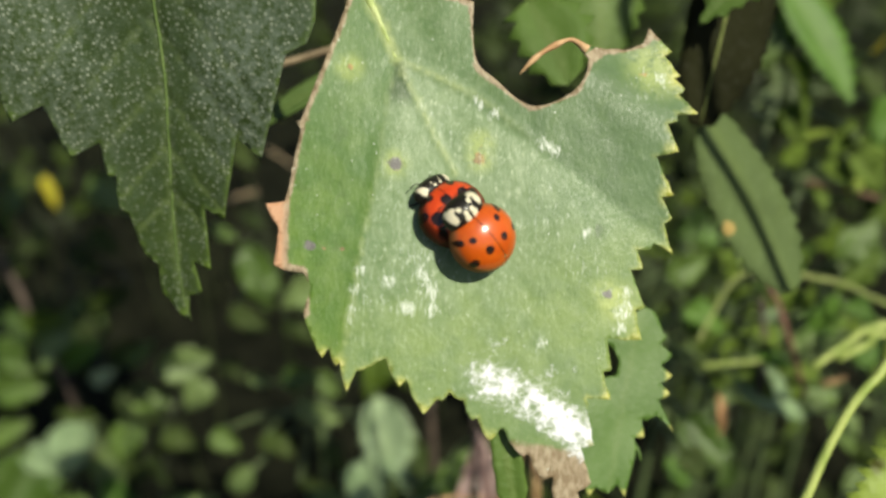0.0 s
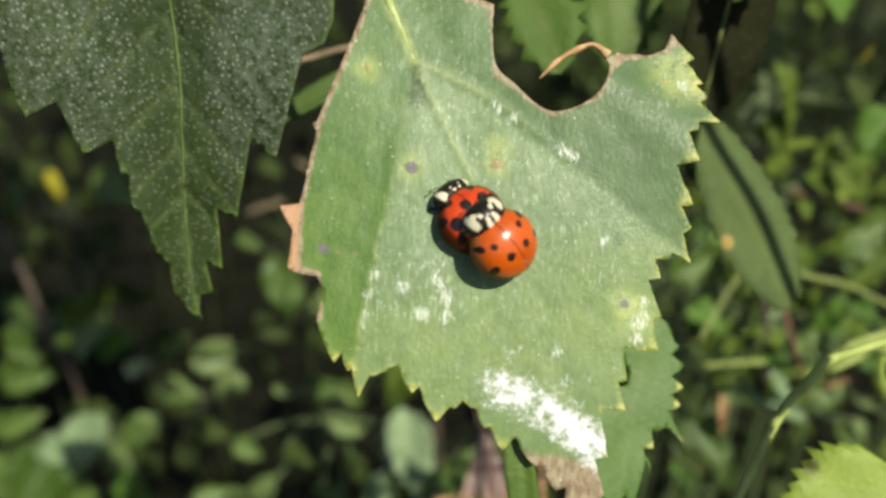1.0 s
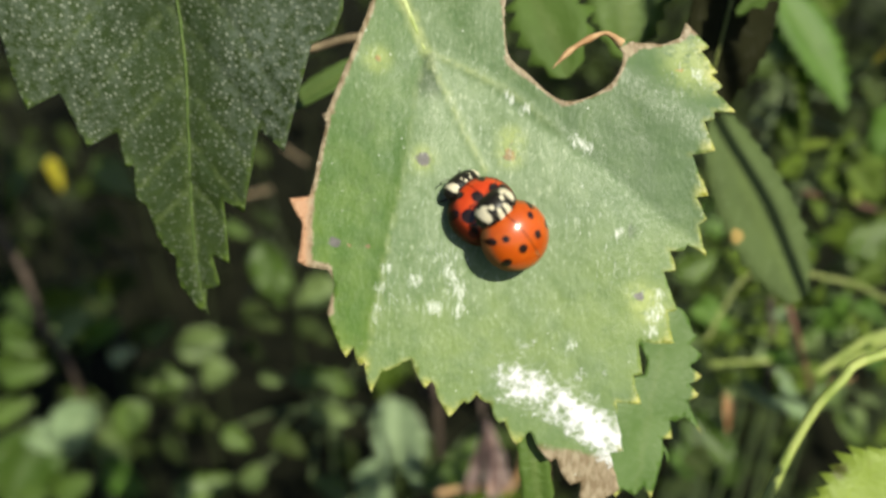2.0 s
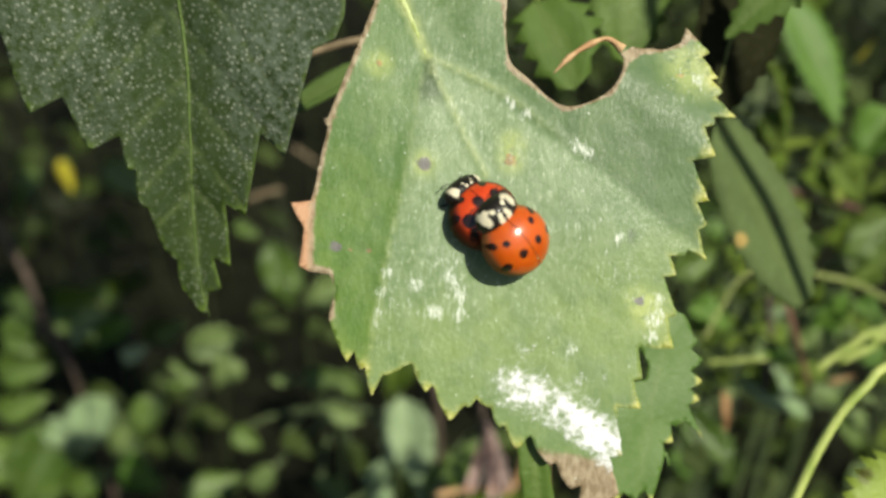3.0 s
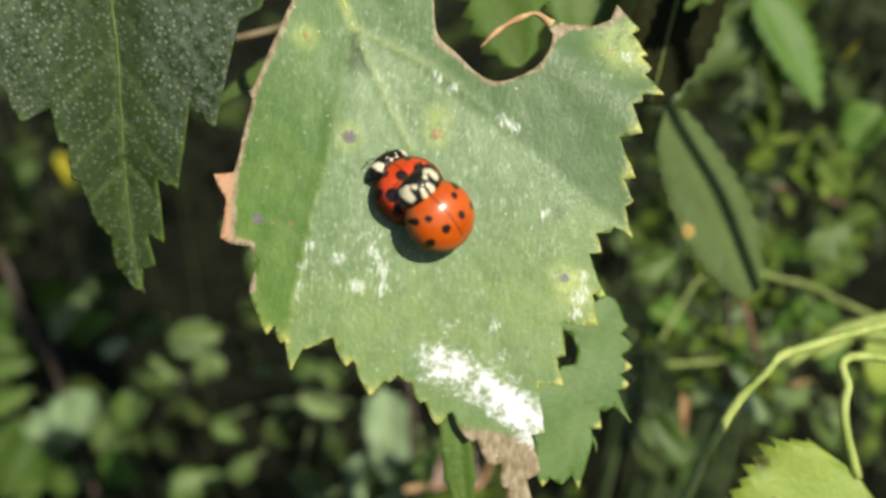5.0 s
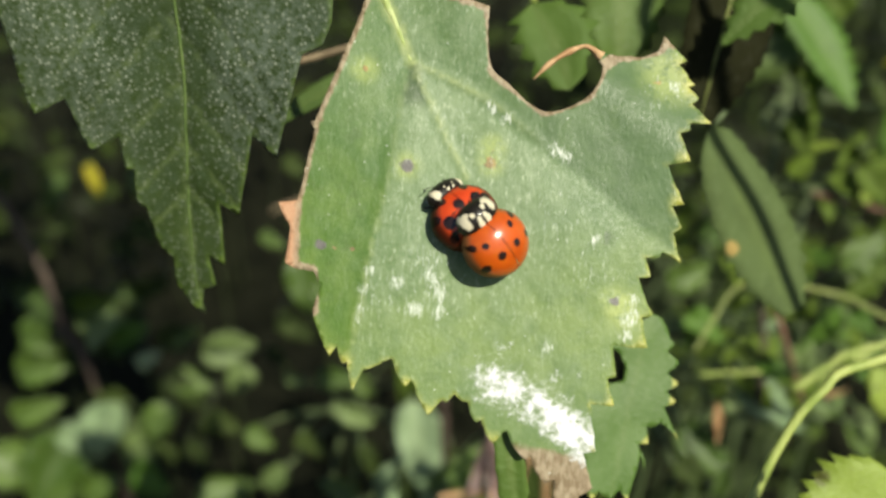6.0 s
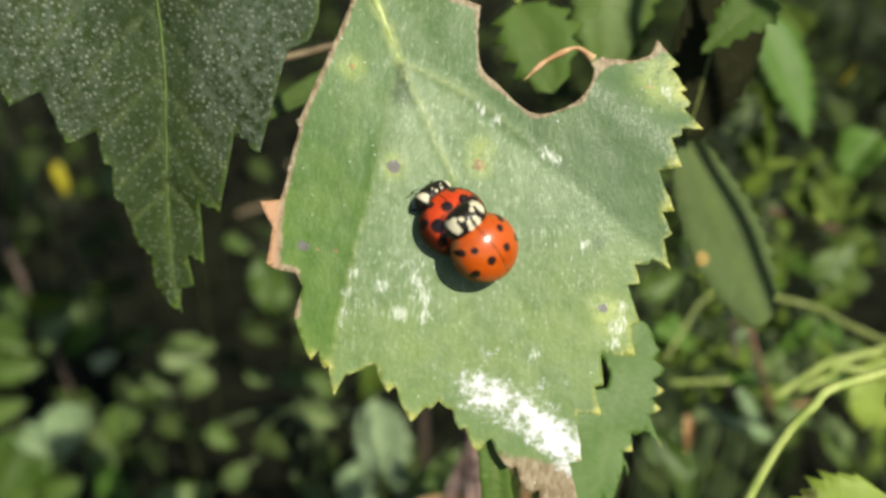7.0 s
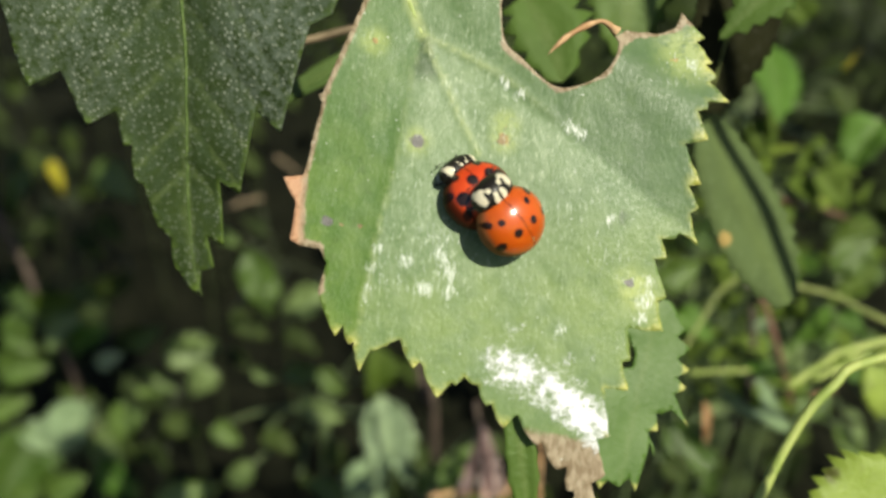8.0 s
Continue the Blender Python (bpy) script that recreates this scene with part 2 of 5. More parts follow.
BLEMISHED = foliage_material("dull birch leaf with a brown mark", (0.090, 0.132, 0.042), (0.118, 0.165, 0.060), 0.75, 0.2, (0.13, 0.18, 0.05), gloss=0.2, mark=(5.4, 16.4, 0.3))
GAP_LEAF = foliage_material("mid green birch leaf", (0.085, 0.155, 0.024), (0.11, 0.185, 0.036), 0.6, 0.3, (0.15, 0.21, 0.06), gloss=0.25)
# Lighter copy of the birch green; sunlight is put into the colour.
BIRCH_LIGHT = foliage_material("sunlit birch leaf", (0.105, 0.18, 0.030), (0.14, 0.225, 0.05), 0.5, 0.3, (0.2, 0.27, 0.08))
# Leaf in deep shade: the shade is put into its near-black colour.
SHADE_DARK = foliage_material("birch leaf darkened for shade", (0.017, 0.018, 0.007), (0.024, 0.025, 0.010), 0.9, 0.05, (0.02, 0.022, 0.01), 0.0, 0.08)
LIME = foliage_material("fresh yellow-green leaf", (0.30, 0.40, 0.055), (0.36, 0.46, 0.09), 0.5, 0.35, (0.33, 0.43, 0.09), 0.9, relief=0.06, mark=(8.2, 7.0, 0.8), mark_color=(0.10, 0.09, 0.025))
GREY_LEAF = foliage_material("pale grey-green leaf", (0.11, 0.165, 0.045), (0.20, 0.28, 0.095), 0.42, 0.2, (0.25, 0.32, 0.14))
GRASS_LEAF = foliage_material("mid green leaf", (0.070, 0.118, 0.012), (0.155, 0.235, 0.022), 0.58, 0.3, (0.16, 0.23, 0.04), 0.4, 0.3)
SILVER_LEAF = foliage_material("pale silvery green leaf", (0.22, 0.32, 0.16), (0.32, 0.42, 0.245), 0.45, 0.25, (0.3, 0.38, 0.2), 0.2)
FRESH_LEAF = foliage_material("bright green leaf", (0.085, 0.19, 0.020), (0.13, 0.25, 0.035), 0.5, 0.35, (0.18, 0.28, 0.07))
COOL_LEAF = foliage_material("cool green leaf", (0.050, 0.098, 0.012), (0.120, 0.195, 0.032), 0.42, 0.22, (0.14, 0.2, 0.08), 0.3, 0.55)
# Darkened copy of the leaf green; shade is put into the colour.
DIM_LEAF = foliage_material("leaf green darkened for shade", (0.012, 0.022, 0.004), (0.052, 0.082, 0.012), 0.6, 0.2, (0.06, 0.09, 0.02), 0.5, 0.25)
YELLOW_LEAF = foliage_material("yellowed leaf", (0.44, 0.38, 0.008), (0.56, 0.49, 0.012), 0.55, 0.3)
STALK = stem_material("yellow-green stalk", (0.26, 0.34, 0.07), (0.40, 0.46, 0.13))
RIB = stem_material("pale midrib", (0.34, 0.42, 0.13), (0.46, 0.52, 0.22))
GREEN_RIB = stem_material("light green midrib", (0.085, 0.14, 0.035), (0.14, 0.20, 0.06))
OLIVE_STALK = stem_material("olive stalk", (0.17, 0.21, 0.05), (0.27, 0.31, 0.09))
DULL_STALK = stem_material("dull green stalk", (0.08, 0.12, 0.045), (0.13, 0.17, 0.07))
TWIG = stem_material("grey-brown twig", (0.05, 0.036, 0.026), (0.11, 0.078, 0.058), 0.7)
TAN_TWIG = stem_material("tan twig", (0.15, 0.11, 0.065), (0.25, 0.19, 0.115), 0.7)
# Darkened copy of the dull stalk for plants in shade.
DIM_STALK = stem_material("stalk darkened for shade", (0.022, 0.03, 0.010), (0.04, 0.05, 0.02))
RED_TWIG = stem_material("reddish twig", (0.13, 0.06, 0.04), (0.22, 0.11, 0.075), 0.6)
DRY = stem_material("dry pinkish-brown husk", (0.36, 0.25, 0.22), (0.62, 0.50, 0.47), 0.7)
ORANGE_DRY = stem_material("dry orange-brown tissue", (0.40, 0.22, 0.10), (0.58, 0.38, 0.20), 0.65)
MALE_SHELL = shell_material("orange wing case", (0.55, 0.086, 0.003), (0.44, 0.066, 0.003), (0.014, 0.006, 0.004), (0.26, 0.10, 0.035))
# Near-black rim colour: shade along the female's lower sides is painted in.
FEMALE_SHELL = shell_material("red wing case", (0.60, 0.055, 0.006), (0.48, 0.04, 0.005), (0.014, 0.005, 0.004), (0.05, 0.012, 0.006))
COLLAR, CHITIN = collar_material("cream and black collar"), plain_material("black chitin", (0.012, 0.010, 0.009), 0.3)
CREAM = plain_material("cream chitin", (0.66, 0.60, 0.44))
SOIL = soil_material()


# ---- building helpers ----
def part(name, bm, material, parent=None, label="", smooth=True):
    me = bpy.data.meshes.new(name)
    bm.to_mesh(me)
    bm.free()
    me.materials.append(material)
    if smooth:
        me.polygons.foreach_set("use_smooth", [True] * len(me.polygons))
    ob = new(name, me)
    ob.parent = parent
    return tagged(ob, label)


def share(name, me, parent, m, label=""):
    ob = new(name, me)
    ob.parent = parent
    ob.matrix_basis = m
    return tagged(ob, label)


def attribute(me, name, fn):
    layer = me.attributes.new(name, "FLOAT", "POINT")
    layer.data.foreach_set("value", [float(fn(v.co.x / MM, v.co.y / MM, v.co.z / MM)) for v in me.vertices])


def thing(name, m, label, category, group="", kind=""):
    ob = new(name)
    ob.empty_display_size = 0.005
    ob.matrix_world = m
    return tagged(ob, label, category, group, kind)


def tube(bm, points, radii, sides=8):
    """A tapering round stem along points, in millimetres."""
    pts = [Vector(p) * MM for p in points]
    rings, side = [], None
    for k, p in enumerate(pts):
        way = (pts[min(k + 1, len(pts) - 1)] - pts[max(k - 1, 0)]).normalized()
        if side is None:
            side = way.orthogonal().normalized()
        side = (side - way * side.dot(way)).normalized()
        up = way.cross(side)
        r = radii[min(k, len(radii) - 1)] * MM
        rings.append([bm.verts.new(p + r * (math.cos(a) * side + math.sin(a) * up)) for a in (2 * math.pi * j / sides for j in range(sides))])
    for a, b in zip(rings, rings[1:]):
        for j in range(sides):
            bm.faces.new((a[j], a[(j + 1) % sides], b[(j + 1) % sides], b[j]))
    bm.faces.new(rings[0][::-1])
    bm.faces.new(rings[-1])
    return bm


def spline(points, steps=6):
    """A smooth line through a few points."""
    p = [Vector(q) for q in points]
    p = [2 * p[0] - p[1], *p, 2 * p[-1] - p[-2]]
    out = []
    for a, b, c, d in zip(p, p[1:], p[2:], p[3:]):
        for k in range(steps):
            t = k / steps
            out.append(0.5 * (2 * b + (c - a) * t + (2 * a - 5 * b + 4 * c - d) * t * t + (3 * b - a - 3 * c + d) * t**3))
    return [*out, p[-2]]


def near_line(points):
    """The distance from a place to a line in the leaf's plane."""
    q = np.array([tuple(p)[:2] for p in points], float)
    a, b = q[:-1], q[1:]
    d = b - a
    size = (d * d).sum(1) + 1e-12

    def far(x, y):
        t = np.clip(((np.array((x, y)) - a) * d).sum(1) / size, 0, 1)
        return float(np.sqrt((((a + t[:, None] * d) - (x, y)) ** 2).sum(1).min()))

    return far


def step(a, b, x):
    t = min(1.0, max(0.0, (x - a) / (b - a)))
    return t * t * (3 - 2 * t)


def toothed(a, b, teeth):
    """A leaf margin from a to b. Each tooth: where its notch lies along and out of the chord, and where its tip lies."""
    a, b = Vector(a), Vector(b)
    along = (b - a).normalized()
    out = Vector((along.y, -along.x))
    line = []
    for s0, o0, s1, o1 in teeth:
        notch, tip = a + along * s0 + out * o0, a + along * s1 + out * o1
        bow = min(0.12 * (tip - notch).length, 0.22)
        line += [notch, notch.lerp(tip, 0.5) + out * bow, notch.lerp(tip, 0.85) + out * bow * 0.5, tip]
    return line


def tooth_tips(line, reach=0.8):
    """The distance from a place to the nearest sharp point of a margin."""
    p = [Vector(q[:2]) for q in line]
    tips = []
    for k, c in enumerate(p):
        a, b = p[k - 1], p[(k + 1) % len(p)]
        u, v = a - c, b - c
        if u.length > 1e-6 and v.length > 1e-6 and u.angle(v) < radians(105) and (v.x * u.y - v.y * u.x) > 0:
            tips.append(tuple(c))
    q = np.array(tips)
    return lambda x, y: float(np.sqrt(((q - (x, y)) ** 2).sum(1).min()))


def sheet(outline, spacing, height, thick):
    """A leaf blade: the outline filled with small triangles, lifted by height(x, y) and given a thickness."""
    from mathutils import geometry

    pts = [Vector(p[:2]) for p in outline]
    fine = []
    for a, b in zip(pts, pts[1:] + pts[:1]):
        n = max(1, int((b - a).length / spacing))
        fine += [a.lerp(b, k / n) for k in range(n)]
    edges = [(k, (k + 1) % len(fine)) for k in range(len(fine))]
    lo = [min(p[k] for p in fine) for k in (0, 1)]
    hi = [max(p[k] for p in fine) for k in (0, 1)]
    rnd = random.Random(5)
    inner = []
    for i in range(int((hi[0] - lo[0]) / spacing)):
        for j in range(int((hi[1] - lo[1]) / spacing)):
            inner.append(Vector((lo[0] + (i + rnd.random() * 0.6) * spacing, lo[1] + (j + rnd.random() * 0.6) * spacing)))
    co, _, faces, *_ = geometry.delaunay_2d_cdt(fine + inner, edges, [], 1, 1e-4)
    bm = bmesh.new()
    used = {k for f in faces for k in f}
    top = {k: bm.verts.new((co[k].x * MM, co[k].y * MM, height(co[k].x, co[k].y) * MM)) for k in used}
    low = {k: bm.verts.new((co[k].x * MM, co[k].y * MM, (height(co[k].x, co[k].y) - thick) * MM)) for k in used}
    count = {}
    for f in faces:
        bm.faces.new([top[k] for k in f])
        bm.faces.new([low[k] for k in reversed(f)])
        for e in zip(f, (*f[1:], f[0])):
            count[e] = 1
    for a, b in count:
        if (b, a) not in count:
            bm.faces.new((top[b], top[a], low[a], low[b]))
    bmesh.ops.recalc_face_normals(bm, faces=bm.faces)
    return bm, near_line([*fine, fine[0]])


def ellipse_dome(bm, cx, cz, a, b, h, y0=-1.0, y1=1.0, rings=22, steps=40, under=0.18, front=1.0):
    """A domed shell over an oval, from y0 to y1 of its half width; its rim turns under."""
    rows = []
    for i in range(steps + 1):
        y = y0 + (y1 - y0) * i / steps
        row = []
        for j in range(rings * 2 + 1):
            t = math.pi * j / (rings * 2)
            sx, sz = math.cos(t), math.sin(t)
            w = math.sqrt(max(0.0, 1 - y * y))
            x = sx * w * (front if sx > 0 else 1.0)
            z = (max(0.0, sz * w)) ** 0.85
            row.append(bm.verts.new(((cx + a * x) * MM, b * y * MM, (cz + h * z) * MM)))
        rows.append(row)
    for r, q in zip(rows, rows[1:]):
        for j in range(len(r) - 1):
            bm.faces.new((r[j], r[j + 1], q[j + 1], q[j]))
    bmesh.ops.remove_doubles(bm, verts=bm.verts, dist=2e-6)
    bmesh.ops.recalc_face_normals(bm, faces=bm.faces)
    return bm


def ball(bm, c, r, u=16, v=10):
    m = Matrix.Translation(Vector(c) * MM) @ Matrix.Diagonal((*(Vector(r) * MM), 1))
    bmesh.ops.create_uvsphere(bm, u_segments=u, v_segments=v, radius=1.0, matrix=m)
    return bm


# ---- ground ----
def ground():
    bm = bmesh.new()
    n, half = 60, 1.6
    lines = [half * (k / n * 2 - 1) for k in range(n + 1)]
    lines = [-400, -40, -8, -3, *lines, 3, 8, 40, 400]
    grid = [[bm.verts.new((x, y + 0.6, 0.03 * noise.noise((x * 4, y * 4, 1)) + 0.008 * noise.noise((x * 23, y * 23, 5)) if max(abs(x), abs(y)) < 3 else 0)) for x in lines] for y in lines]
    for r, q in zip(grid, grid[1:]):
        for j in range(len(r) - 1):
            bm.faces.new((r[j], r[j + 1], q[j + 1], q[j]))
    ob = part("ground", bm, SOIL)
    tagged(ob, "leaf litter under the shrubs, coloured dark to stand for shade", "ground", "", "structure")


ground()


# ---- the eaten leaf ----
LEAF = SITE @ pose(6.2 * MM, 72.0 * MM, 2.3 * MM, 84.68, 0.26, 2.82)
MIDRIB = [(-14.2, 23.5), (-13.0, 20.7), (-12.0, 18.7), (-10.4, 15.0)]
CREASE = [(-10.4, 15.0), (-11.2, 10.7), (-12.2, 3.7), (-13.2, -1.2), (-14.5, -8.9), (-15.2, -12.5)]
SIDE_VEINS = [
    [(-10.4, 15.0), (-6.5, 13.3), (-2.8, 11.4), (1.9, 7.5), (3.6, 6.2)],
    [(-10.2, 14.6), (-8.5, 11.2), (-6.5, 7.0), (-5.0, 4.4)],
]


def eaten_outline():
    line = spline([(-14.3, 22.3), (-16.2, 16.6), (-17.9, 12.0), (-18.9, 9.2)], 5)
    line += [(-19.3, 9.1), (-18.9, 8.4), *spline([(-19.4, 6.0), (-19.8, 3.6), (-20.2, 1.9)], 3)]
    line += [(-21.9, 1.7), (-21.6, 1.0), (-20.9, -0.1), (-20.7, -0.9), (-21.0, -3.8), (-20.2, -4.2), (-18.5, -4.4), (-17.8, -5.6)]
    line += toothed((-18.4, -8.0), (-11.2, -11.9), [(0, 0, 3.3, 2.6), (3.4, 1.5, 4.7, 2.6), (4.9, 2.2, 6.6, 4.1), (6.5, 2.1, 7.0, 1.7)])
    line += toothed((-11.2, -11.9), (-1.0, -17.9), [(0, 0, 2.3, 1.5), (2.5, 0.7, 5.3, 2.5), (5.7, 0.7, 6.1, 0.7), (6.3, -0.3, 7.5, -0.2), (7.7, -0.3, 9.2, 0.8), (9.5, 0.4, 11.4, 1.6)])
    line += toothed((-1.0, -17.9), (4.8, -27.2), [(0, 0, 3.0, -0.1), (3.1, -0.7, 5.7, -0.6), (5.9, -1.5, 7.7, -0.5), (8.0, -1.0, 9.4, -0.5)])
    line += toothed((4.8, -27.2), (7.1, -15.4), [(0, 0, 2.3, 0.8), (3.8, 0, 4.8, 1.0), (7.6, -0.5, 8.0, 0.6), (10.8, -0.5, 11.9, -0.8)])
    line += toothed((7.1, -15.4), (8.3, -10.2), [(0, 0, 0.2, 1.3), (2.4, 0.2, 2.7, 0.9)])
    line += toothed((8.3, -10.2), (12.6, -1.8), [(0, 0, 1.3, 2.8), (3.4, 1.1, 4.0, 1.7), (6.4, -0.8, 7.0, 0.1), (8.3, -1.1, 8.9, 0)])
    line += toothed((12.6, -1.8), (13.7, 17.2), [(0, 0, -0.9, 1.7), (1.8, 0.8, 2.4, 1.5), (4.2, 0.5, 4.4, 1.5), (7.8, -0.2, 8.3, 1.7), (10.8, 0.7, 11.1, 1.6), (11.8, 1.6, 12.0, 3.6), (13.7, 1.8, 14.3, 2.4), (15.3, 1.4, 15.5, 2.0), (17.4, 0.5, 17.8, 1.2)])
    line += [(13.7, 17.2), (12.8, 18.2), (12.3, 16.8), (11.0, 16.2), (8.5, 16.1), (7.1, 16.3), (6.2, 16.1)]
    line += spline([(7.0, 15.0), (6.7, 13.6), (5.7, 12.1), (3.9, 11.0), (1.9, 10.6), (0.2, 11.5), (-1.6, 13.2), (-2.8, 14.2), (-3.3, 15.4), (-3.5, 17.4), (-3.4, 20.1)], 3)
    line += [(-5.1, 20.7), (-7.1, 21.4), (-10.3, 22.2), (-12.2, 21.3), (-13.3, 21.6)]
    worn = []
    for a, b in zip(line, line[1:] + line[:1]):
        a, b = Vector(a), Vector(b)
        worn.append(a)
        n = int((b - a).length / 0.4)
        for k in range(1, n):
            p = a.lerp(b, k / n)
            out = Vector((b.y - a.y, a.x - b.x)).normalized()
            worn.append(p + out * 0.13 * noise.noise((p.x * 1.3, p.y * 1.3, 6)))
    return worn


def eaten_leaf():
    leaf = thing("birch_leaf", LEAF, "insect-eaten pale green birch leaf with brown rim and white crust", "leaf")
    crease, veins = near_line(CREASE), [near_line(v) for v in SIDE_VEINS]
    mid = near_line(MIDRIB)
    line = [Vector(p) for p in MIDRIB[:3] + CREASE]

    def side(x, y):
        """How far left of the crease a place lies."""
        for a, b in zip(line, line[1:]):
            if y > b.y:
                break
        return a.x + (b.x - a.x) * (y - a.y) / (b.y - a.y) - x

    def beyond(x, y):
        """How far a place lies past the upper side vein."""
        return y - (14.9 - 0.63 * (x + 10.4) - 0.006 * max(0.0, x + 3) ** 2)

    def height(x, y):
        s = side(x, y)
        z = -0.03 * max(0.0, s) - 0.13 * step(-0.2, 1.0, s) - 0.07 * math.exp(-((s / 0.5) ** 2))
        z += 0.45 * noise.noise((x * 0.09, y * 0.09, 3.0)) + 0.05 * noise.noise((x * 0.5, y * 0.5, 8.0))
        for v in veins:
            z += 0.06 * math.exp(-((v(x, y) / 0.3) ** 2)) - 0.05 * math.exp(-(((v(x, y) - 0.7) / 0.4) ** 2))
        z += 0.10 * max(0.0, beyond(x, y)) * step(-10, -6, x) * step(16, 8, beyond(x, y))
        z += 0.004 * max(0.0, x - 2) ** 2 * 0.6 - 0.0008 * (y + 3) ** 2
        return z

    line_round = eaten_outline()
    tips = tooth_tips(line_round)
    bm, rim = sheet(line_round, 0.42, height, 0.16)
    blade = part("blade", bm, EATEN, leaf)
    me = blade.data
    brown_rims = near_line([(-14.3, 22.3), (-16.2, 16.6), (-18.9, 9.2), (-20.2, 1.9), (-21.0, -3.8), (-18.5, -4.4), (-18.4, -8.0)])
    bite = near_line([(12.8, 18.2), (12.3, 16.8), (8.5, 16.1), (7.0, 15.0), (5.7, 12.1), (1.9, 10.6), (-2.8, 14.2), (-3.4, 20.1), (-10.3, 22.2)])
    crust = near_line([(-2.3, -14.2), (-0.4, -14.8), (2.2, -16.1), (4.4, -17.6), (5.7, -18.8)])
    marks = [(-14.6, 14.1, 0.28), (-2.9, 5.8, 0.55), (-2.8, 7.2, 0.2), (-10.5, 5.3, 0.6), (8.4, -6.3, 0.42), (-17.9, -2.0, 0.5), (-15.2, -2.4, 0.25), (12.0, 13.7, 0.3), (-16.6, -2.3, 0.22), (-18.2, -3.1, 0.2)]

    def dry(x, y):
        d = max(step(0.75, 0.1, brown_rims(x, y)), step(0.8, 0.2, bite(x, y)))
        d = max(d, step(-19.2, -20.6, x) * step(3, 1.5, y), 0.85 * step(-18.0, -20.4, y + 0.12 * x))
        return max(d, 0.9 * step(16.6, 17.4, y) * step(11.5, 12.2, x))

    attribute(me, "dry", lambda x, y, z: dry(x, y))
    attribute(me, "orange", lambda x, y, z: step(-19.9, -20.5, x))
    def wedge(x, y):
        """The wedge between the veins below the midrib's fork, its hollow's shade painted dark."""
        t = (14.6 - y) / 4.4
        if not 0 < t < 1:
            return 0.0
        return step(-10.8 - 0.7 * t, -10.3 - 0.7 * t, x) * step(-9.5 + 1.1 * t, -10.0 + 1.1 * t, x) * step(1.0, 0.6, t)

    attribute(me, "wedge", lambda x, y, z: max(wedge(x, y), step(0.5, 0.2, math.hypot(x - 7.7, (y + 0.6) * 0.6))))

    def yellowing(x, y):
        zone = max(step(3, -6, y - 0.4 * x), step(8, 11, x) * step(16.5, 15.5, y))
        return zone * max(step(1.2 + 0.5 * step(8, 11, x), 0.25, tips(x, y)), step(0.35, 0.0, rim(x, y)) * (0.35 + 0.8 * noise.noise((x * 0.45, y * 0.45, 4))))

    attribute(me, "tips", lambda x, y, z: yellowing(x, y))
    attribute(me, "yellow_green", lambda x, y, z: max(step(-1, -11, y - 0.25 * (x + 8)) * (0.85 - 0.35 * step(-10, -17, y)), 0.5 * step(-14, -19, x) * step(6, 0, y)))
    # Mask for the painted shade beyond the upper side vein.
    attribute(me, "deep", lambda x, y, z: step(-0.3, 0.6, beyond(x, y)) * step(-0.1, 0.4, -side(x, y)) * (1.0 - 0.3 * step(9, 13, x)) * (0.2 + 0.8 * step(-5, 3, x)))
    attribute(me, "scab", lambda x, y, z: step(1.2, 0.9, math.hypot(x + 10.5, y - 5.3)) + step(1.2, 0.9, math.hypot(x + 17.9, y + 2)) + step(1.2, 0.9, math.hypot(x - 8.5, y + 6.3)))
    attribute(me, "vein", lambda x, y, z: max(step(0.75, 0.2, mid(x, y)), *(0.62 * step(0.42, 0.06, v(x, y)) * step(12, 1, abs(x + 8)) for v in veins), (0.2 + 0.35 * step(6, -3, y)) * step(0.3, 0.05, crease(x, y))))
    # Mask for the fold's painted darker tone, weaker towards the top.
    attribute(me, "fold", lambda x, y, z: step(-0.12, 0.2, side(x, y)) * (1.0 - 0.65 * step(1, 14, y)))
    def painted_sheen(x, y):
        """The grey sheen put into the mid blade's colour, thinner beyond the upper side vein."""
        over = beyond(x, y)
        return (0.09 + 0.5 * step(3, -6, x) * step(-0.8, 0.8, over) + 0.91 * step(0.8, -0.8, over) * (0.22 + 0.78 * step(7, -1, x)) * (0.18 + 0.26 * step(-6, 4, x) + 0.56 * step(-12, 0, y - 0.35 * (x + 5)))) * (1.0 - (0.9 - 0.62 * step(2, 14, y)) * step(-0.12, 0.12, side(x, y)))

    attribute(me, "painted_sheen", lambda x, y, z: painted_sheen(x, y))
    attribute(me, "white", lambda x, y, z: step(2.8, 0.3, crust(x, y)) * (0.32 + 0.20 * step(0.8, 3.6, x)) + 0.10 * step(9, 2, crust(x, y)) * step(-17, -13, y) * step(7, 5, x))
    attribute(me, "spots", lambda x, y, z: max(max(0.0, 1.0 - math.hypot(x - a, y - b) / (2 * r)) for a, b, r in marks))
    attribute(me, "pale", lambda x, y, z: max(step(1.9, 0.4, math.hypot(x - a, y - b)) for a, b, r in marks[:5]) * 0.75 + 0.75 * step(4.2, 1, math.hypot(x - 13.5, y - 14.5)) + 0.8 * step(2.6, 0.5, math.hypot(x - 9.5, y + 7.4)))
    # Where glints are painted white: wide weak zones, then small strong ones.
    glint_zones = [(3, 0.5, 6, 0.4), (6.5, -4, 4.5, 0.42), (-9, 1, 4.5, 0.36), (-8.5, -3.5, 4, 0.5), (-6, 9, 3.5, 0.36), (12, 12, 4, 0.4), (-11, -6, 5, 0.38)]
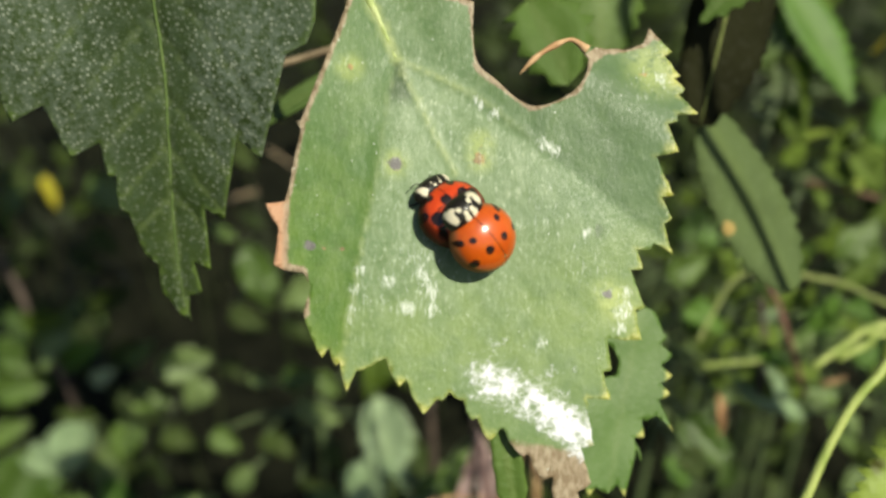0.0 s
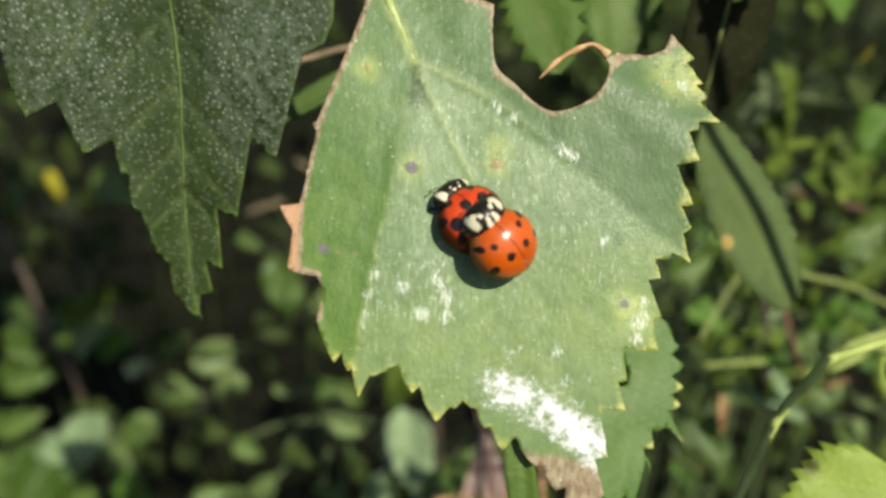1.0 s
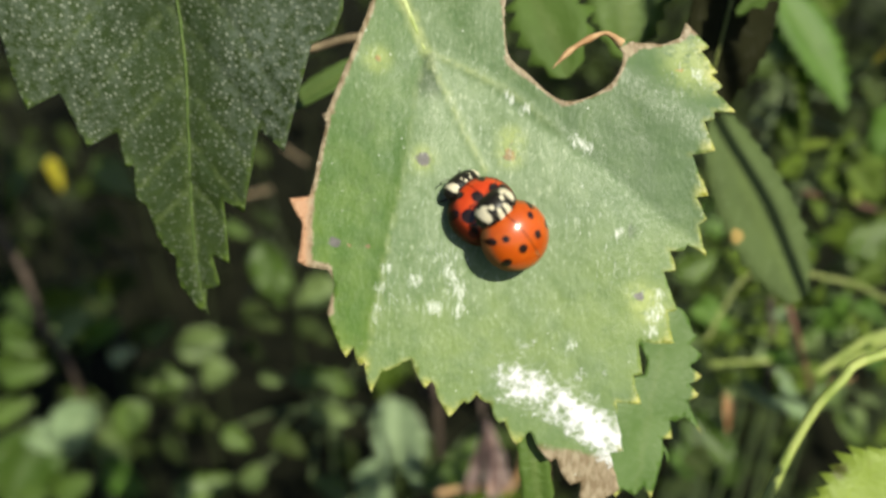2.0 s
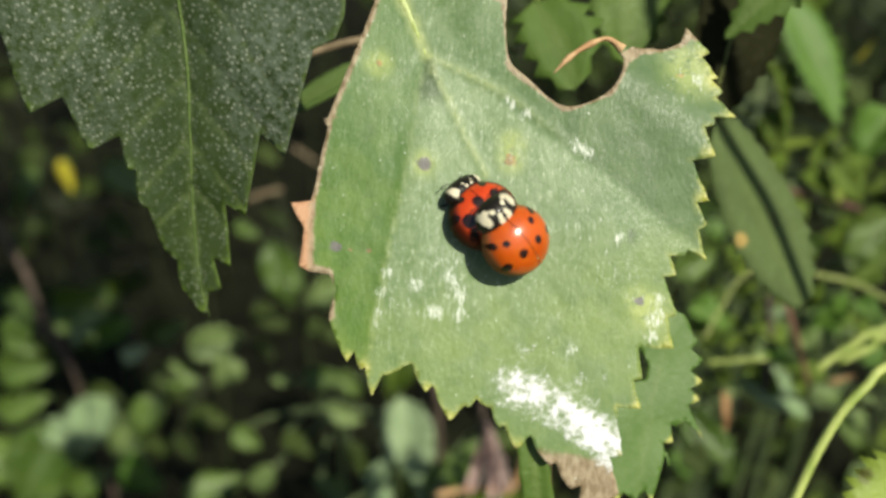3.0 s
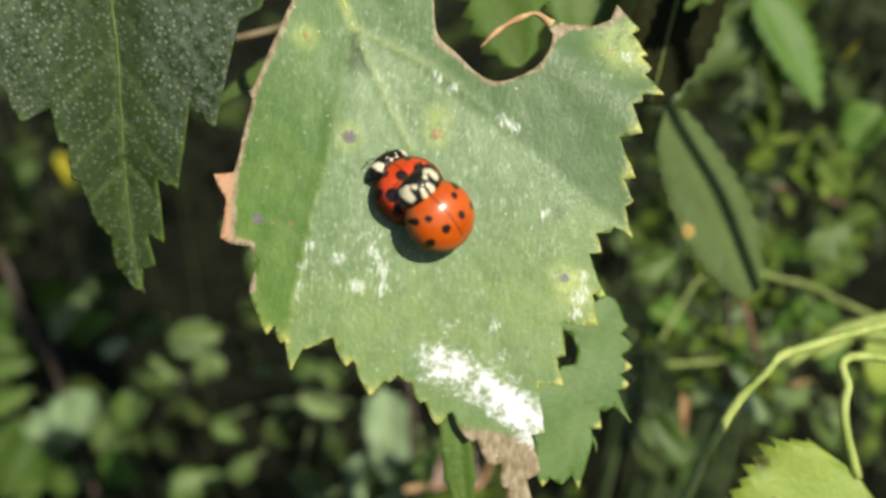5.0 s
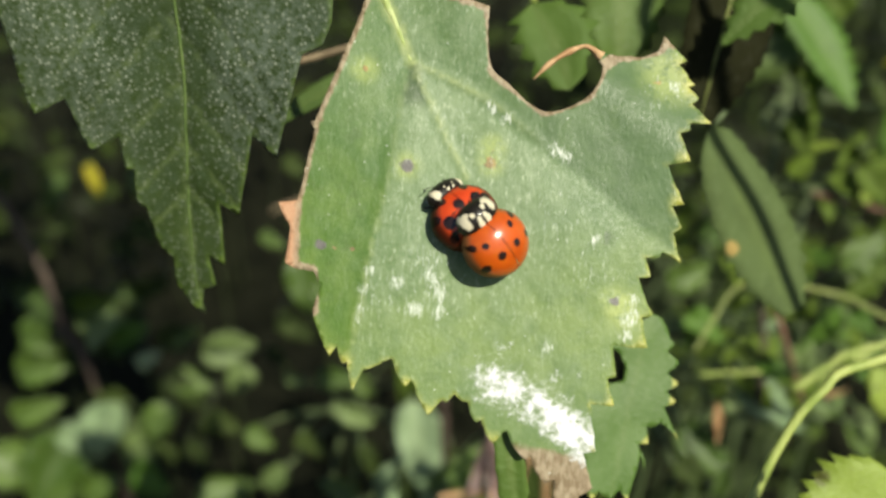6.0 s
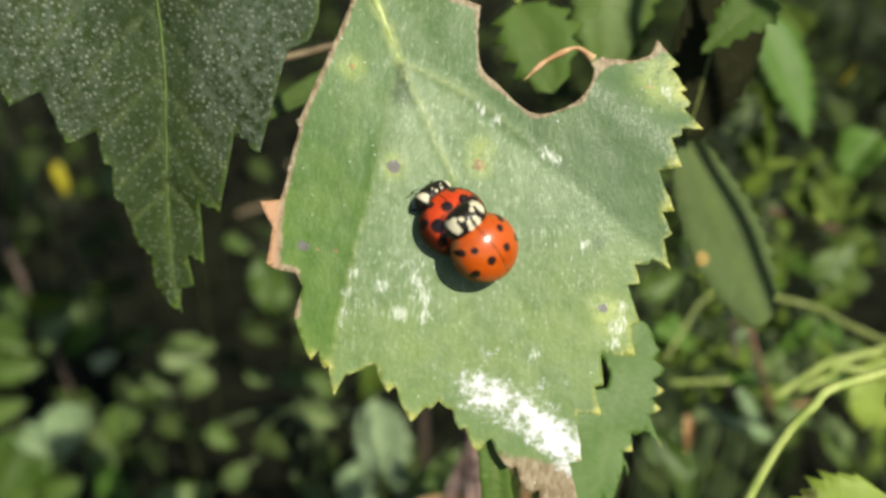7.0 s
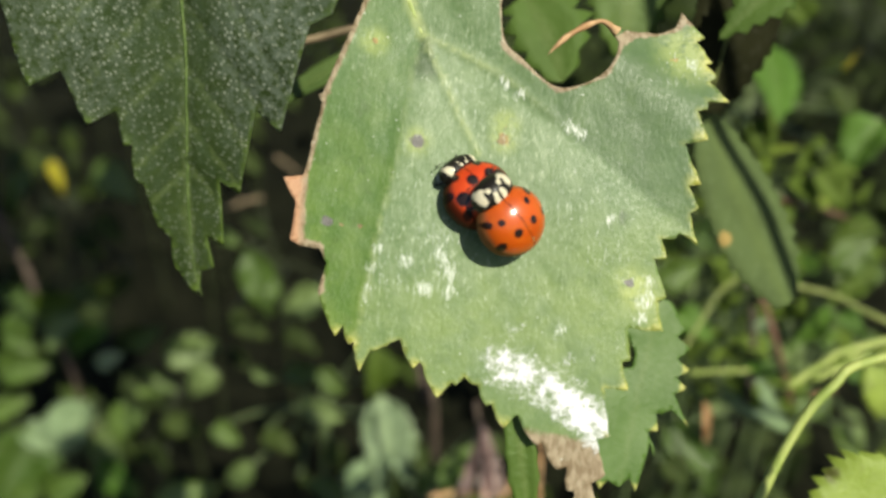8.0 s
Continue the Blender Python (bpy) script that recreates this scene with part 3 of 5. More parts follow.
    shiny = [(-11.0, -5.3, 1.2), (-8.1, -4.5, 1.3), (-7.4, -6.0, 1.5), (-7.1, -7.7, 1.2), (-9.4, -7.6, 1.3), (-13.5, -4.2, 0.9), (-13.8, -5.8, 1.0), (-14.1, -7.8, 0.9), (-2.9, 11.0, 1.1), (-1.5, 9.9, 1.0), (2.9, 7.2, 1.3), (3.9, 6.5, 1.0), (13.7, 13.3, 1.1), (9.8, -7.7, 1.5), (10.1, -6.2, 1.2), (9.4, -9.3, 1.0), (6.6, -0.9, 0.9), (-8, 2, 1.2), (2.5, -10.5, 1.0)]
    attribute(me, "gloss", lambda x, y, z: max(0.9 * step(0.5, 0.1, crease(x, y)) * step(-3, -5.5, y) * step(-10, -8.5, y), max(step(r, r * 0.3, math.hypot(x - a, y - b)) for a, b, r in shiny), max(w * step(r, r * 0.3, math.hypot(x - a, y - b)) for a, b, r, w in glint_zones)))
    bm = bmesh.new()
    rib = spline([*MIDRIB, (-9.9, 14.0)], 4)
    path = [(p.x, p.y, height(p.x, p.y) - 0.16 - 0.015 * k) for k, p in enumerate(rib)]
    tube(bm, path, [0.46 - 0.012 * k for k in range(len(path))], 12)
    part("midrib", bm, RIB, leaf, "raised pale yellow midrib")
    bm = bmesh.new()
    tube(bm, spline([(-14.0, 23.3, 0.2), (-15.5, 28, -1.0), (-17.5, 36, -2.5), (-19, 46, -3), (-19, 62, -8)], 5), [0.45, 0.5, 0.55], 8)
    part("petiole", bm, STALK, leaf, "yellow-green leaf stalk")
    bm = bmesh.new()
    strip = spline([(6.9, 15.9, 0.2), (5.5, 16.7, 0.5), (4.0, 16.1, 0.9), (2.2, 14.9, 1.2), (0.6, 13.3, 1.0)], 6)
    tube(bm, strip, [0.5, 0.42, 0.34, 0.3, 0.27, 0.24, 0.22, 0.2, 0.19, 0.2, 0.23, 0.28, 0.31, 0.32, 0.28, 0.24, 0.22, 0.22, 0.26, 0.3, 0.26, 0.2, 0.13, 0.08, 0.04], 8)
    part("curled_strip", bm, ORANGE_DRY, leaf, "curled dry orange-brown sliver left by feeding")


eaten_leaf()


# ---- the dotted leaf ----
DARK_LEAF = SITE @ pose(-27.8 * MM, 83.83 * MM, 3.73 * MM, 115.0, 4.55, -9.65)


def dotted_leaf():
    leaf = thing("birch_leaf", DARK_LEAF, "dark green birch leaf covered in pale resin dots", "leaf")
    ribs = [(1.3, 24.0), (1.1, 19.7), (1.1, 14.7), (0.6, 9.3), (0.0, 3.5), (-0.5, -2.7), (-0.6, -8.6), (-0.1, -13.0)]
    mid = near_line(ribs)
    sides = []
    for y in (19, 12.5, 6, 0, -5):
        sides += [near_line([(0.4, y + 7), (6, y), (11.5, y - 8)]), near_line([(0.2, y + 7), (-6, y + 1), (-12.5, y - 6)])]
    line = toothed((-16.3, 15.9), (0.0, -13.6), [(0, 0, 6.2, 2.6), (6.4, -1.7, 7.3, -1.5), (7.7, -1.4, 12.0, -0.4), (12.1, -4.3, 15.4, -2.7), (15.7, -3.6, 18.9, -1.6), (19.7, -2.3, 24.3, -0.9), (25.9, -1.3, 29.0, 0.4), (29.6, 0.2, 32.7, 0)])
    line += toothed((0.0, -13.6), (13.2, 14.3), [(3.7, -1.5, 5.0, -0.3), (7.9, -2.3, 8.1, -0.2), (14.6, -3.1, 14.6, -0.7), (23.7, -2.3, 22.9, 0.8)])
    line += [(13.2, 14.3), (14.2, 17.2), (16.3, 18.3), (17.2, 20.3), (17.5, 24), (12, 31), (4, 33.5), (1.2, 33), (-5, 33.5), (-14, 29), (-17.5, 24)]

    def height(x, y):
        z = 0.10 * abs(x) - 0.22 * math.exp(-((mid(x, y) / 0.5) ** 2)) + 0.5 * noise.noise((x * 0.1, y * 0.1, 1))
        return z - sum(0.12 * math.exp(-((s(x, y) / 0.5) ** 2)) for s in sides)

    points = tooth_tips(line)
    bm, rim = sheet(line, 0.55, height, 0.18)
    me = part("blade", bm, DOTTED, leaf).data
    attribute(me, "vein", lambda x, y, z: max(0.3 * step(0.5, 0.1, mid(x, y)), 0.3 * max(step(0.3, 0.05, s(x, y)) for s in sides)))
    attribute(me, "tips", lambda x, y, z: max(0.5 * step(0.4, 0.0, rim(x, y)), step(1.7, 0.2, points(x, y))))
    # Where the gloss is painted: the upper left and the right lobe.
    attribute(me, "painted_gloss", lambda x, y, z: max(step(-2, 16, y - 0.55 * x) * (0.3 + 0.9 * step(0, -10, x)), step(9.5, 3, math.hypot(x - 11, (y - 13) * 0.5)) * 1.8))
    bm = bmesh.new()
    tube(bm, spline([(1.2, 32.5, 0), (1.5, 38, 0.5), (4, 46, 2), (8, 56, 5), (12, 70, 12)], 5), [0.5, 0.55, 0.6], 8)
    part("petiole", bm, STALK, leaf, "green leaf stalk")
    rib = spline(ribs, 4)
    bm = tube(bmesh.new(), [(p.x, p.y, height(p.x, p.y) + 0.02) for p in rib], [0.21 - 0.005 * k for k in range(len(rib))], 8)
    part("midrib", bm, GREEN_RIB, leaf, "thin light green midrib")


dotted_leaf()


# ---- ladybirds ----
def ladybird(name, label, shell, a, b, h, spots, m, collar, marks, nose, tilt=0, blunt=0.9):
    """Forward is +x. Spots: place from the suture and radius; collar: place, height, half width, rise and half length; marks: cream patches on it."""
    bug = thing(name, m, label, "ladybird", "mating pair of ladybirds")
    for y0, y1 in ((0.007, 1.0), (-1.0, -0.007)):
        bm = ellipse_dome(bmesh.new(), -0.5, 0.55, a, b, h, y0, y1, 24, 30, front=blunt)
        ob = part("wing_case", bm, shell, bug)
        attribute(ob.data, "spots", lambda x, y, z: min(math.hypot((x - sx) * (0.9 if abs(sy) > 1.6 else 1.0), y - sy) - r for sx, sy, r in spots))
        # The female's rim is wider, to hold the painted shade of her sides.
        attribute(ob.data, "rim", lambda x, y, z: step(0.6 if shell is FEMALE_SHELL else 0.78, 1.0, math.hypot((x + 0.5) / a, y / b)))
        attribute(ob.data, "seam", lambda x, y, z: step(0.10, 0.03, abs(y)))
    bm = ball(bmesh.new(), (-0.5, 0, 0.6), (a * 0.95 * blunt, b * 0.97, 0.5), 28, 12)
    part("belly", bm, CHITIN, bug, "black underside")
    cx, cz, w, rise, half = collar
    bm = ellipse_dome(bmesh.new(), cx, cz, half, w, rise, -1, 1, 24, 44)
    ob = part("collar", bm, COLLAR, bug, "cream collar with black marks")
    attribute(ob.data, "spots", lambda x, y, z: 0.45 * min(math.hypot((x - cx - px) / rx, (abs(y) - py) / ry) - 1 for px, py, rx, ry in marks))
    bm = ball(bmesh.new(), (nose, 0, cz + 0.05), (0.58, 0.8, 0.42))
    head = part("head", bm, CHITIN, bug)
    ob.matrix_basis = head.matrix_basis = Matrix.Translation((0, 0, cz * MM)) @ Matrix.Rotation(radians(tilt), 4, "X") @ Matrix.Translation((0, 0, -cz * MM))
    bm = ball(bmesh.new(), (nose + 0.3, 0, cz + 0.3), (0.2, 0.36, 0.16))
    part("face_mark", bm, CREAM, head, "cream mark on the forehead")
    for k in (-1, 1):
        part("eye", ball(bmesh.new(), (nose + 0.15, 0.66 * k, cz + 0.15), (0.22, 0.2, 0.22)), CHITIN, head)
        bm = tube(bmesh.new(), [(nose + 0.5, 0.55 * k, cz + 0.1), (nose + 0.7, 0.95 * k, cz + 0.1), (nose + 0.75, 1.3 * k, cz), (nose + 0.7, 1.55 * k, cz - 0.1)], [0.05, 0.04, 0.05, 0.07], 6)
        part("antenna", bm, CHITIN, head)
        for x, reach, back in ((1.8, 1.9, 0.5), (0.3, 2.3, 0.1), (-1.2, 2.0, -0.4)):
            bm = tube(bmesh.new(), [(x, 1.2 * k, 0.5), (x + 0.4 * back, (reach - 0.7) * k, 0.55), (x + 0.9 * back, reach * k, 0.08), (x + 1.3 * back, (reach + 0.4) * k, 0.06)], [0.24, 0.2, 0.12, 0.07], 6)
            part("leg", bm, CHITIN, bug)
    return bug


FEMALE_SPOTS = [(0.5, 0.35, 0.5), (1.62, 1.25, 0.4), (1.6, -1.25, 0.4), (-0.33, 1.94, 0.55), (0.1, -1.3, 0.55), (-0.4, -2.1, 0.5), (1.83, 1.75, 0.42), (1.4, -2.2, 0.34), (0.6, 2.6, 0.4), (-1.4, 0.75, 0.4), (-1.4, -0.75, 0.4), (-1.6, 2.3, 0.4)]
MALE_SPOTS = [(-1.0, 0.87, 0.40), (-1.0, -0.87, 0.38), (0.53, 1.47, 0.29), (0.53, -1.47, 0.29), (0.85, 2.3, 0.3), (0.85, -2.3, 0.3), (-1.3, 2.4, 0.36), (-1.3, -2.4, 0.36)]
FEMALE_MARKS = [(0.12, 1.48, 0.58, 0.3), (-0.05, 0.32, 0.15, 0.16), (0.3, 0.5, 0.1, 0.1)]
MALE_MARKS = [(0.45, 1.38, 0.62, 0.33), (-0.36, 0.40, 0.40, 0.26), (0.1, 0.32, 0.24, 0.2), (0.7, 0.6, 0.2, 0.2), (0.95, 1.0, 0.16, 0.2)]
FEMALE_AT = LEAF @ pose(-5.65 * MM, 1.0 * MM, 0.0, 12, 3, 130)
MALE_AT = LEAF @ pose(-3.27 * MM, -1.02 * MM, 1.75 * MM, 10, -21, 131)
female = ladybird("ladybird", "red ladybird with black spots carrying another on its back", FEMALE_SHELL, 3.15, 3.15, 2.45, FEMALE_SPOTS, FEMALE_AT, (2.3, 0.5, 2.1, 1.4, 1.05), FEMALE_MARKS, 2.8, 18)
male = ladybird("ladybird", "orange ladybird with small black spots mounted on another", MALE_SHELL, 3.15, 3.05, 2.65, MALE_SPOTS, MALE_AT, (2.4, 0.8, 2.0, 1.6, 1.4), MALE_MARKS, 3.2)


# ---- the birch above ----
BRANCH = spline([(-330, 30, 330), (-200, 62, 190), (-70, 84, 92), (0, 86, 66), (60, 98, 70), (108, 108, 88)], 8)


def on_branch(x):
    return tuple(min(BRANCH, key=lambda p: abs(p.x - x)))


def under(p, depth=20):
    """The place on the ground straight below a place of the site, and a little into it."""
    w = SITE @ (Vector(p) * MM)
    w.z = -depth * MM
    return tuple((SITE.inverted() @ w) / MM)


def blade_mesh(name, length, width, teeth, bite, material, fold=0.25, droop=0.15, seed=0, taper=1.2, round_base=0.45, wave=0.06, uneven=0.0):
    """A serrated leaf lying along +y from its base, seen from +z, with its two halves folded along the midrib."""
    rnd = random.Random(seed)
    bm = bmesh.new()
    cols = (-1, -0.72, -0.38, 0, 0.38, 0.72, 1)
    last = len(cols) - 1
    p, q = round_base, taper
    peak = p / (p + q)
    norm = peak**p * (1 - peak) ** q
    lopsided = uneven * rnd.uniform(-0.35, 0.35)
    bend = uneven * rnd.uniform(-0.16, 0.16)
    twist = uneven * rnd.uniform(-0.5, 0.5)
    rows = []
    n = teeth * 2
    for k in range(n + 1):
        s = k / n
        w = (s**p * (1 - s) ** q / norm) * width / 2
        row = []
        for c in cols:
            cut = (1 if k % 2 else 0) * (0.7 + 0.6 * rnd.random()) * min(1, 4 * (1 - s)) if abs(c) == 1 else 0
            big = 1 + uneven * 0.9 * noise.noise((s * 3.1, 4 * c, seed * 3.7))
            wide = w * (1 + lopsided * c) * (1 + uneven * 0.3 * noise.noise((s * 2.3, c * 2, seed * 1.9)))
            x = c * (wide + bite * width / 2 * cut * big) + 0.02 * width * math.sin(5 * s + seed) + bend * width * s * s
            y = s * length + (0.03 * length if cut else 0)
            z = fold * abs(c) * wide * (1 + 0.5 * lopsided * c) - droop * length * s * s + wave * width * noise.noise((c * 1.3, s * 4, seed * 7.1)) * abs(c) + twist * c * w * s
            row.append((x, y, z))
        rows.append(row)
    top = [[bm.verts.new(Vector(v) * MM) for v in r] for r in rows]
    low = [[bm.verts.new((Vector(v) - Vector((0, 0, 0.22))) * MM) for v in r] for r in rows]
    for r, q2, back in ((top, top[1:], False), (low, low[1:], True)):
        for a, b in zip(r, q2):
            for j in range(last):
                f = (a[j], a[j + 1], b[j + 1], b[j])
                bm.faces.new(f[::-1] if back else f)
    for a, b, c, d in zip(top, top[1:], low, low[1:]):
        bm.faces.new((a[0], b[0], d[0], c[0]))
        bm.faces.new((b[last], a[last], c[last], d[last]))
    me = bpy.data.meshes.new(name)
    bm.to_mesh(me)
    bm.free()
    me.materials.append(material)
    me.polygons.foreach_set("use_smooth", [True] * len(me.polygons))
    attribute(me, "vein", lambda x, y, z: step(0.05 * width, 0.0, abs(x - 0.02 * width * math.sin(5 * y / length + seed) - bend * width * (y / length) ** 2)) + 0.5 * step(0.09, 0.0, abs((y / length * 7 - abs(x) / width * 3) % 1.0 - 0.5)))
    return me


def lay(base, tip, turn=0.0, lean=0.0):
    """The pose, in the site's axes, of a leaf from base to tip whose face looks to the eye; turn: about its length, degrees."""
    b, t = Vector(base) * MM, Vector(tip) * MM
    y = (t - b).normalized()
    z = Vector((0.15, -1, 0.25))
    z = (z - y * z.dot(y)).normalized()
    x = y.cross(z)
    m = Matrix((x, y, z)).transposed().to_4x4()
    return SITE @ Matrix.Translation(b) @ m @ pose(0, 0, 0, lean, turn, 0)


def single_leaf(label, material, base, tip, width, teeth=11, bite=0.12, turn=0.0, stalk=None, stalk_material=None, seed=1, **shape):
    length = (Vector(tip) - Vector(base)).length
    leaf = thing("leaf", lay(base, tip, turn), label, "leaf")
    ob = new("blade", blade_mesh("blade", length, width, teeth, bite, material, seed=seed, **shape))
    ob.parent = leaf
    if stalk:
        m = leaf.matrix_world.inverted() @ SITE
        pts = [(m @ (Vector(p) * MM)) / MM for p in spline([base, *stalk], 5)]
        part("petiole", tube(bmesh.new(), pts, [0.5], 7), stalk_material or STALK, leaf)
    return leaf


def behind_leaf():
    leaf = thing("birch_leaf", SITE @ pose(21.04 * MM, 88.0 * MM, -17.63 * MM, 83.2, 0.81, 6.75), "mid green toothed birch leaf behind the eaten one", "leaf")
    line = [*spline([(1.0, 11.9), (-2.0, 10.4), (-3.0, 8.8)], 3), (-3.0, 8.0), (-1.8, 7.2), (-1.1, 5.7), (-1.4, 4.2), (-2.9, 3.9), *spline([(-5.4, 2.6), (-6.0, -0.6), (-5.8, -4), (-5.4, -7.6)], 3)[:-1]]
    line += toothed((-5.4, -7.6), (0.7, -3.3), [(0, 0, -0.1, 1.1), (1.1, 0.8, 1.8, 2.2), (3.2, 2.0, 3.0, 3.6)])
    line += toothed((0.7, -3.3), (4.4, 14.6), [(0, 0, -1.7, 0.6), (0.7, -0.5, 1.0, 0.6), (2.8, 0, 2.7, 0.6), (3.5, 1.5, 2.1, 3.7), (5.2, 1.5, 6.1, 2.6), (7.0, 1.4, 8.1, 2.5), (8.9, 1.1, 10.4, 2.1), (11.2, 0.6, 12.3, 1.2)])
    line += [(3.9, 8.9), (3.5, 10.2), (2.9, 11.2), (2.0, 11.6)]
    mid = near_line([(1.6, 11.4), (-0.6, 2.2), (-2.6, -8.2)])
    points = tooth_tips(line)
    bm, rim = sheet(line, 0.5, lambda x, y: 0.08 * abs(x + 1.8) + 0.4 * noise.noise((x * 0.15, y * 0.15, 9)), 0.16)
    me = part("blade", bm, BEHIND, leaf).data
    attribute(me, "vein", lambda x, y, z: step(0.4, 0.1, mid(x, y)))
    attribute(me, "tips", lambda x, y, z: max(step(1.3, 0.3, points(x, y)), 0.3 * step(0.3, 0.0, rim(x, y))))
    m = leaf.matrix_world.inverted() @ SITE
    pts = [(m @ (Vector(p) * MM)) / MM for p in spline([(22.2, 88.0, -6.2), (20.1, 90.0, -2.6), (14.2, 92.0, 6.7), (4.7, 92.0, 13.4), (1.6, 92.0, 15.9), (-1.8, 90.0, 30.8), on_branch(4)], 5)]
    part("petiole", tube(bmesh.new(), pts, [0.5], 7), STALK, leaf)
    return leaf


behind = behind_leaf()
sliver = single_leaf("narrow green leaf scrap under the eaten leaf", BIRCH_LIGHT, (4.8, 71.6, -12.8), (6.7, 71.0, -24.6), 2.6, 5, 0.12, 10, [(3.5, 74.0, -8.8), (2.7, 80.0, 6.8), (-1.8, 86.0, 30.5), on_branch(2)], seed=4, taper=0.4)
striped = single_leaf("broad dull green leaf crossed by a stem's shadow", BLEMISHED, (35.0, 112.0, 18.9), (48.4, 112.0, -6.4), 10.8, 11, 0.12, 0, [(36.9, 112.6, 20.5), (37.8, 112.4, 22.8), (39.0, 112.0, 25.7), (39.3, 111.0, 28.6), (39.0, 110.0, 33.6), on_branch(62)], DULL_STALK, seed=5, taper=0.55, round_base=0.6, fold=0.06, droop=0.03, uneven=0.5)
gap_leaf = single_leaf("toothed birch leaf seen through the bite", GAP_LEAF, (8.2, 101.0, 30.6), (13.4, 98.0, 20.3), 7.6, 5, 0.42, 10, [(8.4, 100.0, 38.1), on_branch(14)], seed=8, taper=0.7, round_base=0.6, uneven=0.5)
single_leaf("light green leaf high behind the bite", BIRCH_LIGHT, (20.4, 110.0, 44.6), (22.6, 110.0, 25.2), 11, 9, 0.18, 0, [(19.6, 108.0, 49.6), on_branch(30)], seed=9, taper=0.6)
# This leaf's darkness is painted shade, not its own colour.
shade_dark_leaf = single_leaf("large leaf painted dark brown-green for deep shade, with pale midrib", SHADE_DARK, (36.2, 104.0, 39.5), (33.7, 106.0, 16.1), 12.0, 12, 0.05, -8, [(36.6, 104.0, 42.5), on_branch(52)], seed=11, taper=0.6)
part("midrib", tube(bmesh.new(), [(0.24 * math.sin(5 * k / 10 + 11), 23.6 * k / 10, 0.25 - 0.15 * 23.6 * (k / 10) ** 2) for k in range(11)], [0.3 - 0.022 * k for k in range(11)], 7), OLIVE_STALK, shade_dark_leaf, "thin pale midrib")
high_tip = single_leaf("dull green toothed birch leaf hanging beside the eaten one", GAP_LEAF, (39.5, 97.0, 33.6), (31.5, 97.0, 26.3), 5.2, 6, 0.3, 6, [(41.5, 98.0, 37.5), on_branch(62)], DULL_STALK, seed=31, taper=1.2, round_base=0.5, uneven=0.2)
swinging = single_leaf("long bright green pointed birch leaf swinging in the wind", FRESH_LEAF, (83.6, 203.0, 59.2), (96.6, 199.0, 29.5), 11.5, 9, 0.28, 0, [(84.6, 196.0, 75.0), (96, 150, 92), on_branch(108)], seed=33, taper=0.95, round_base=0.5, fold=0.2, droop=0.12, wave=0.03)
single_leaf("narrow green leaf behind the dotted one", BIRCH_MID, (-11.1, 100.0, 21.9), (-26.7, 100.0, 14.6), 3.8, 8, 0.05, 20, [(-6.9, 98.0, 22.2), (-8.2, 95.0, 36.9), on_branch(-8)], seed=12)


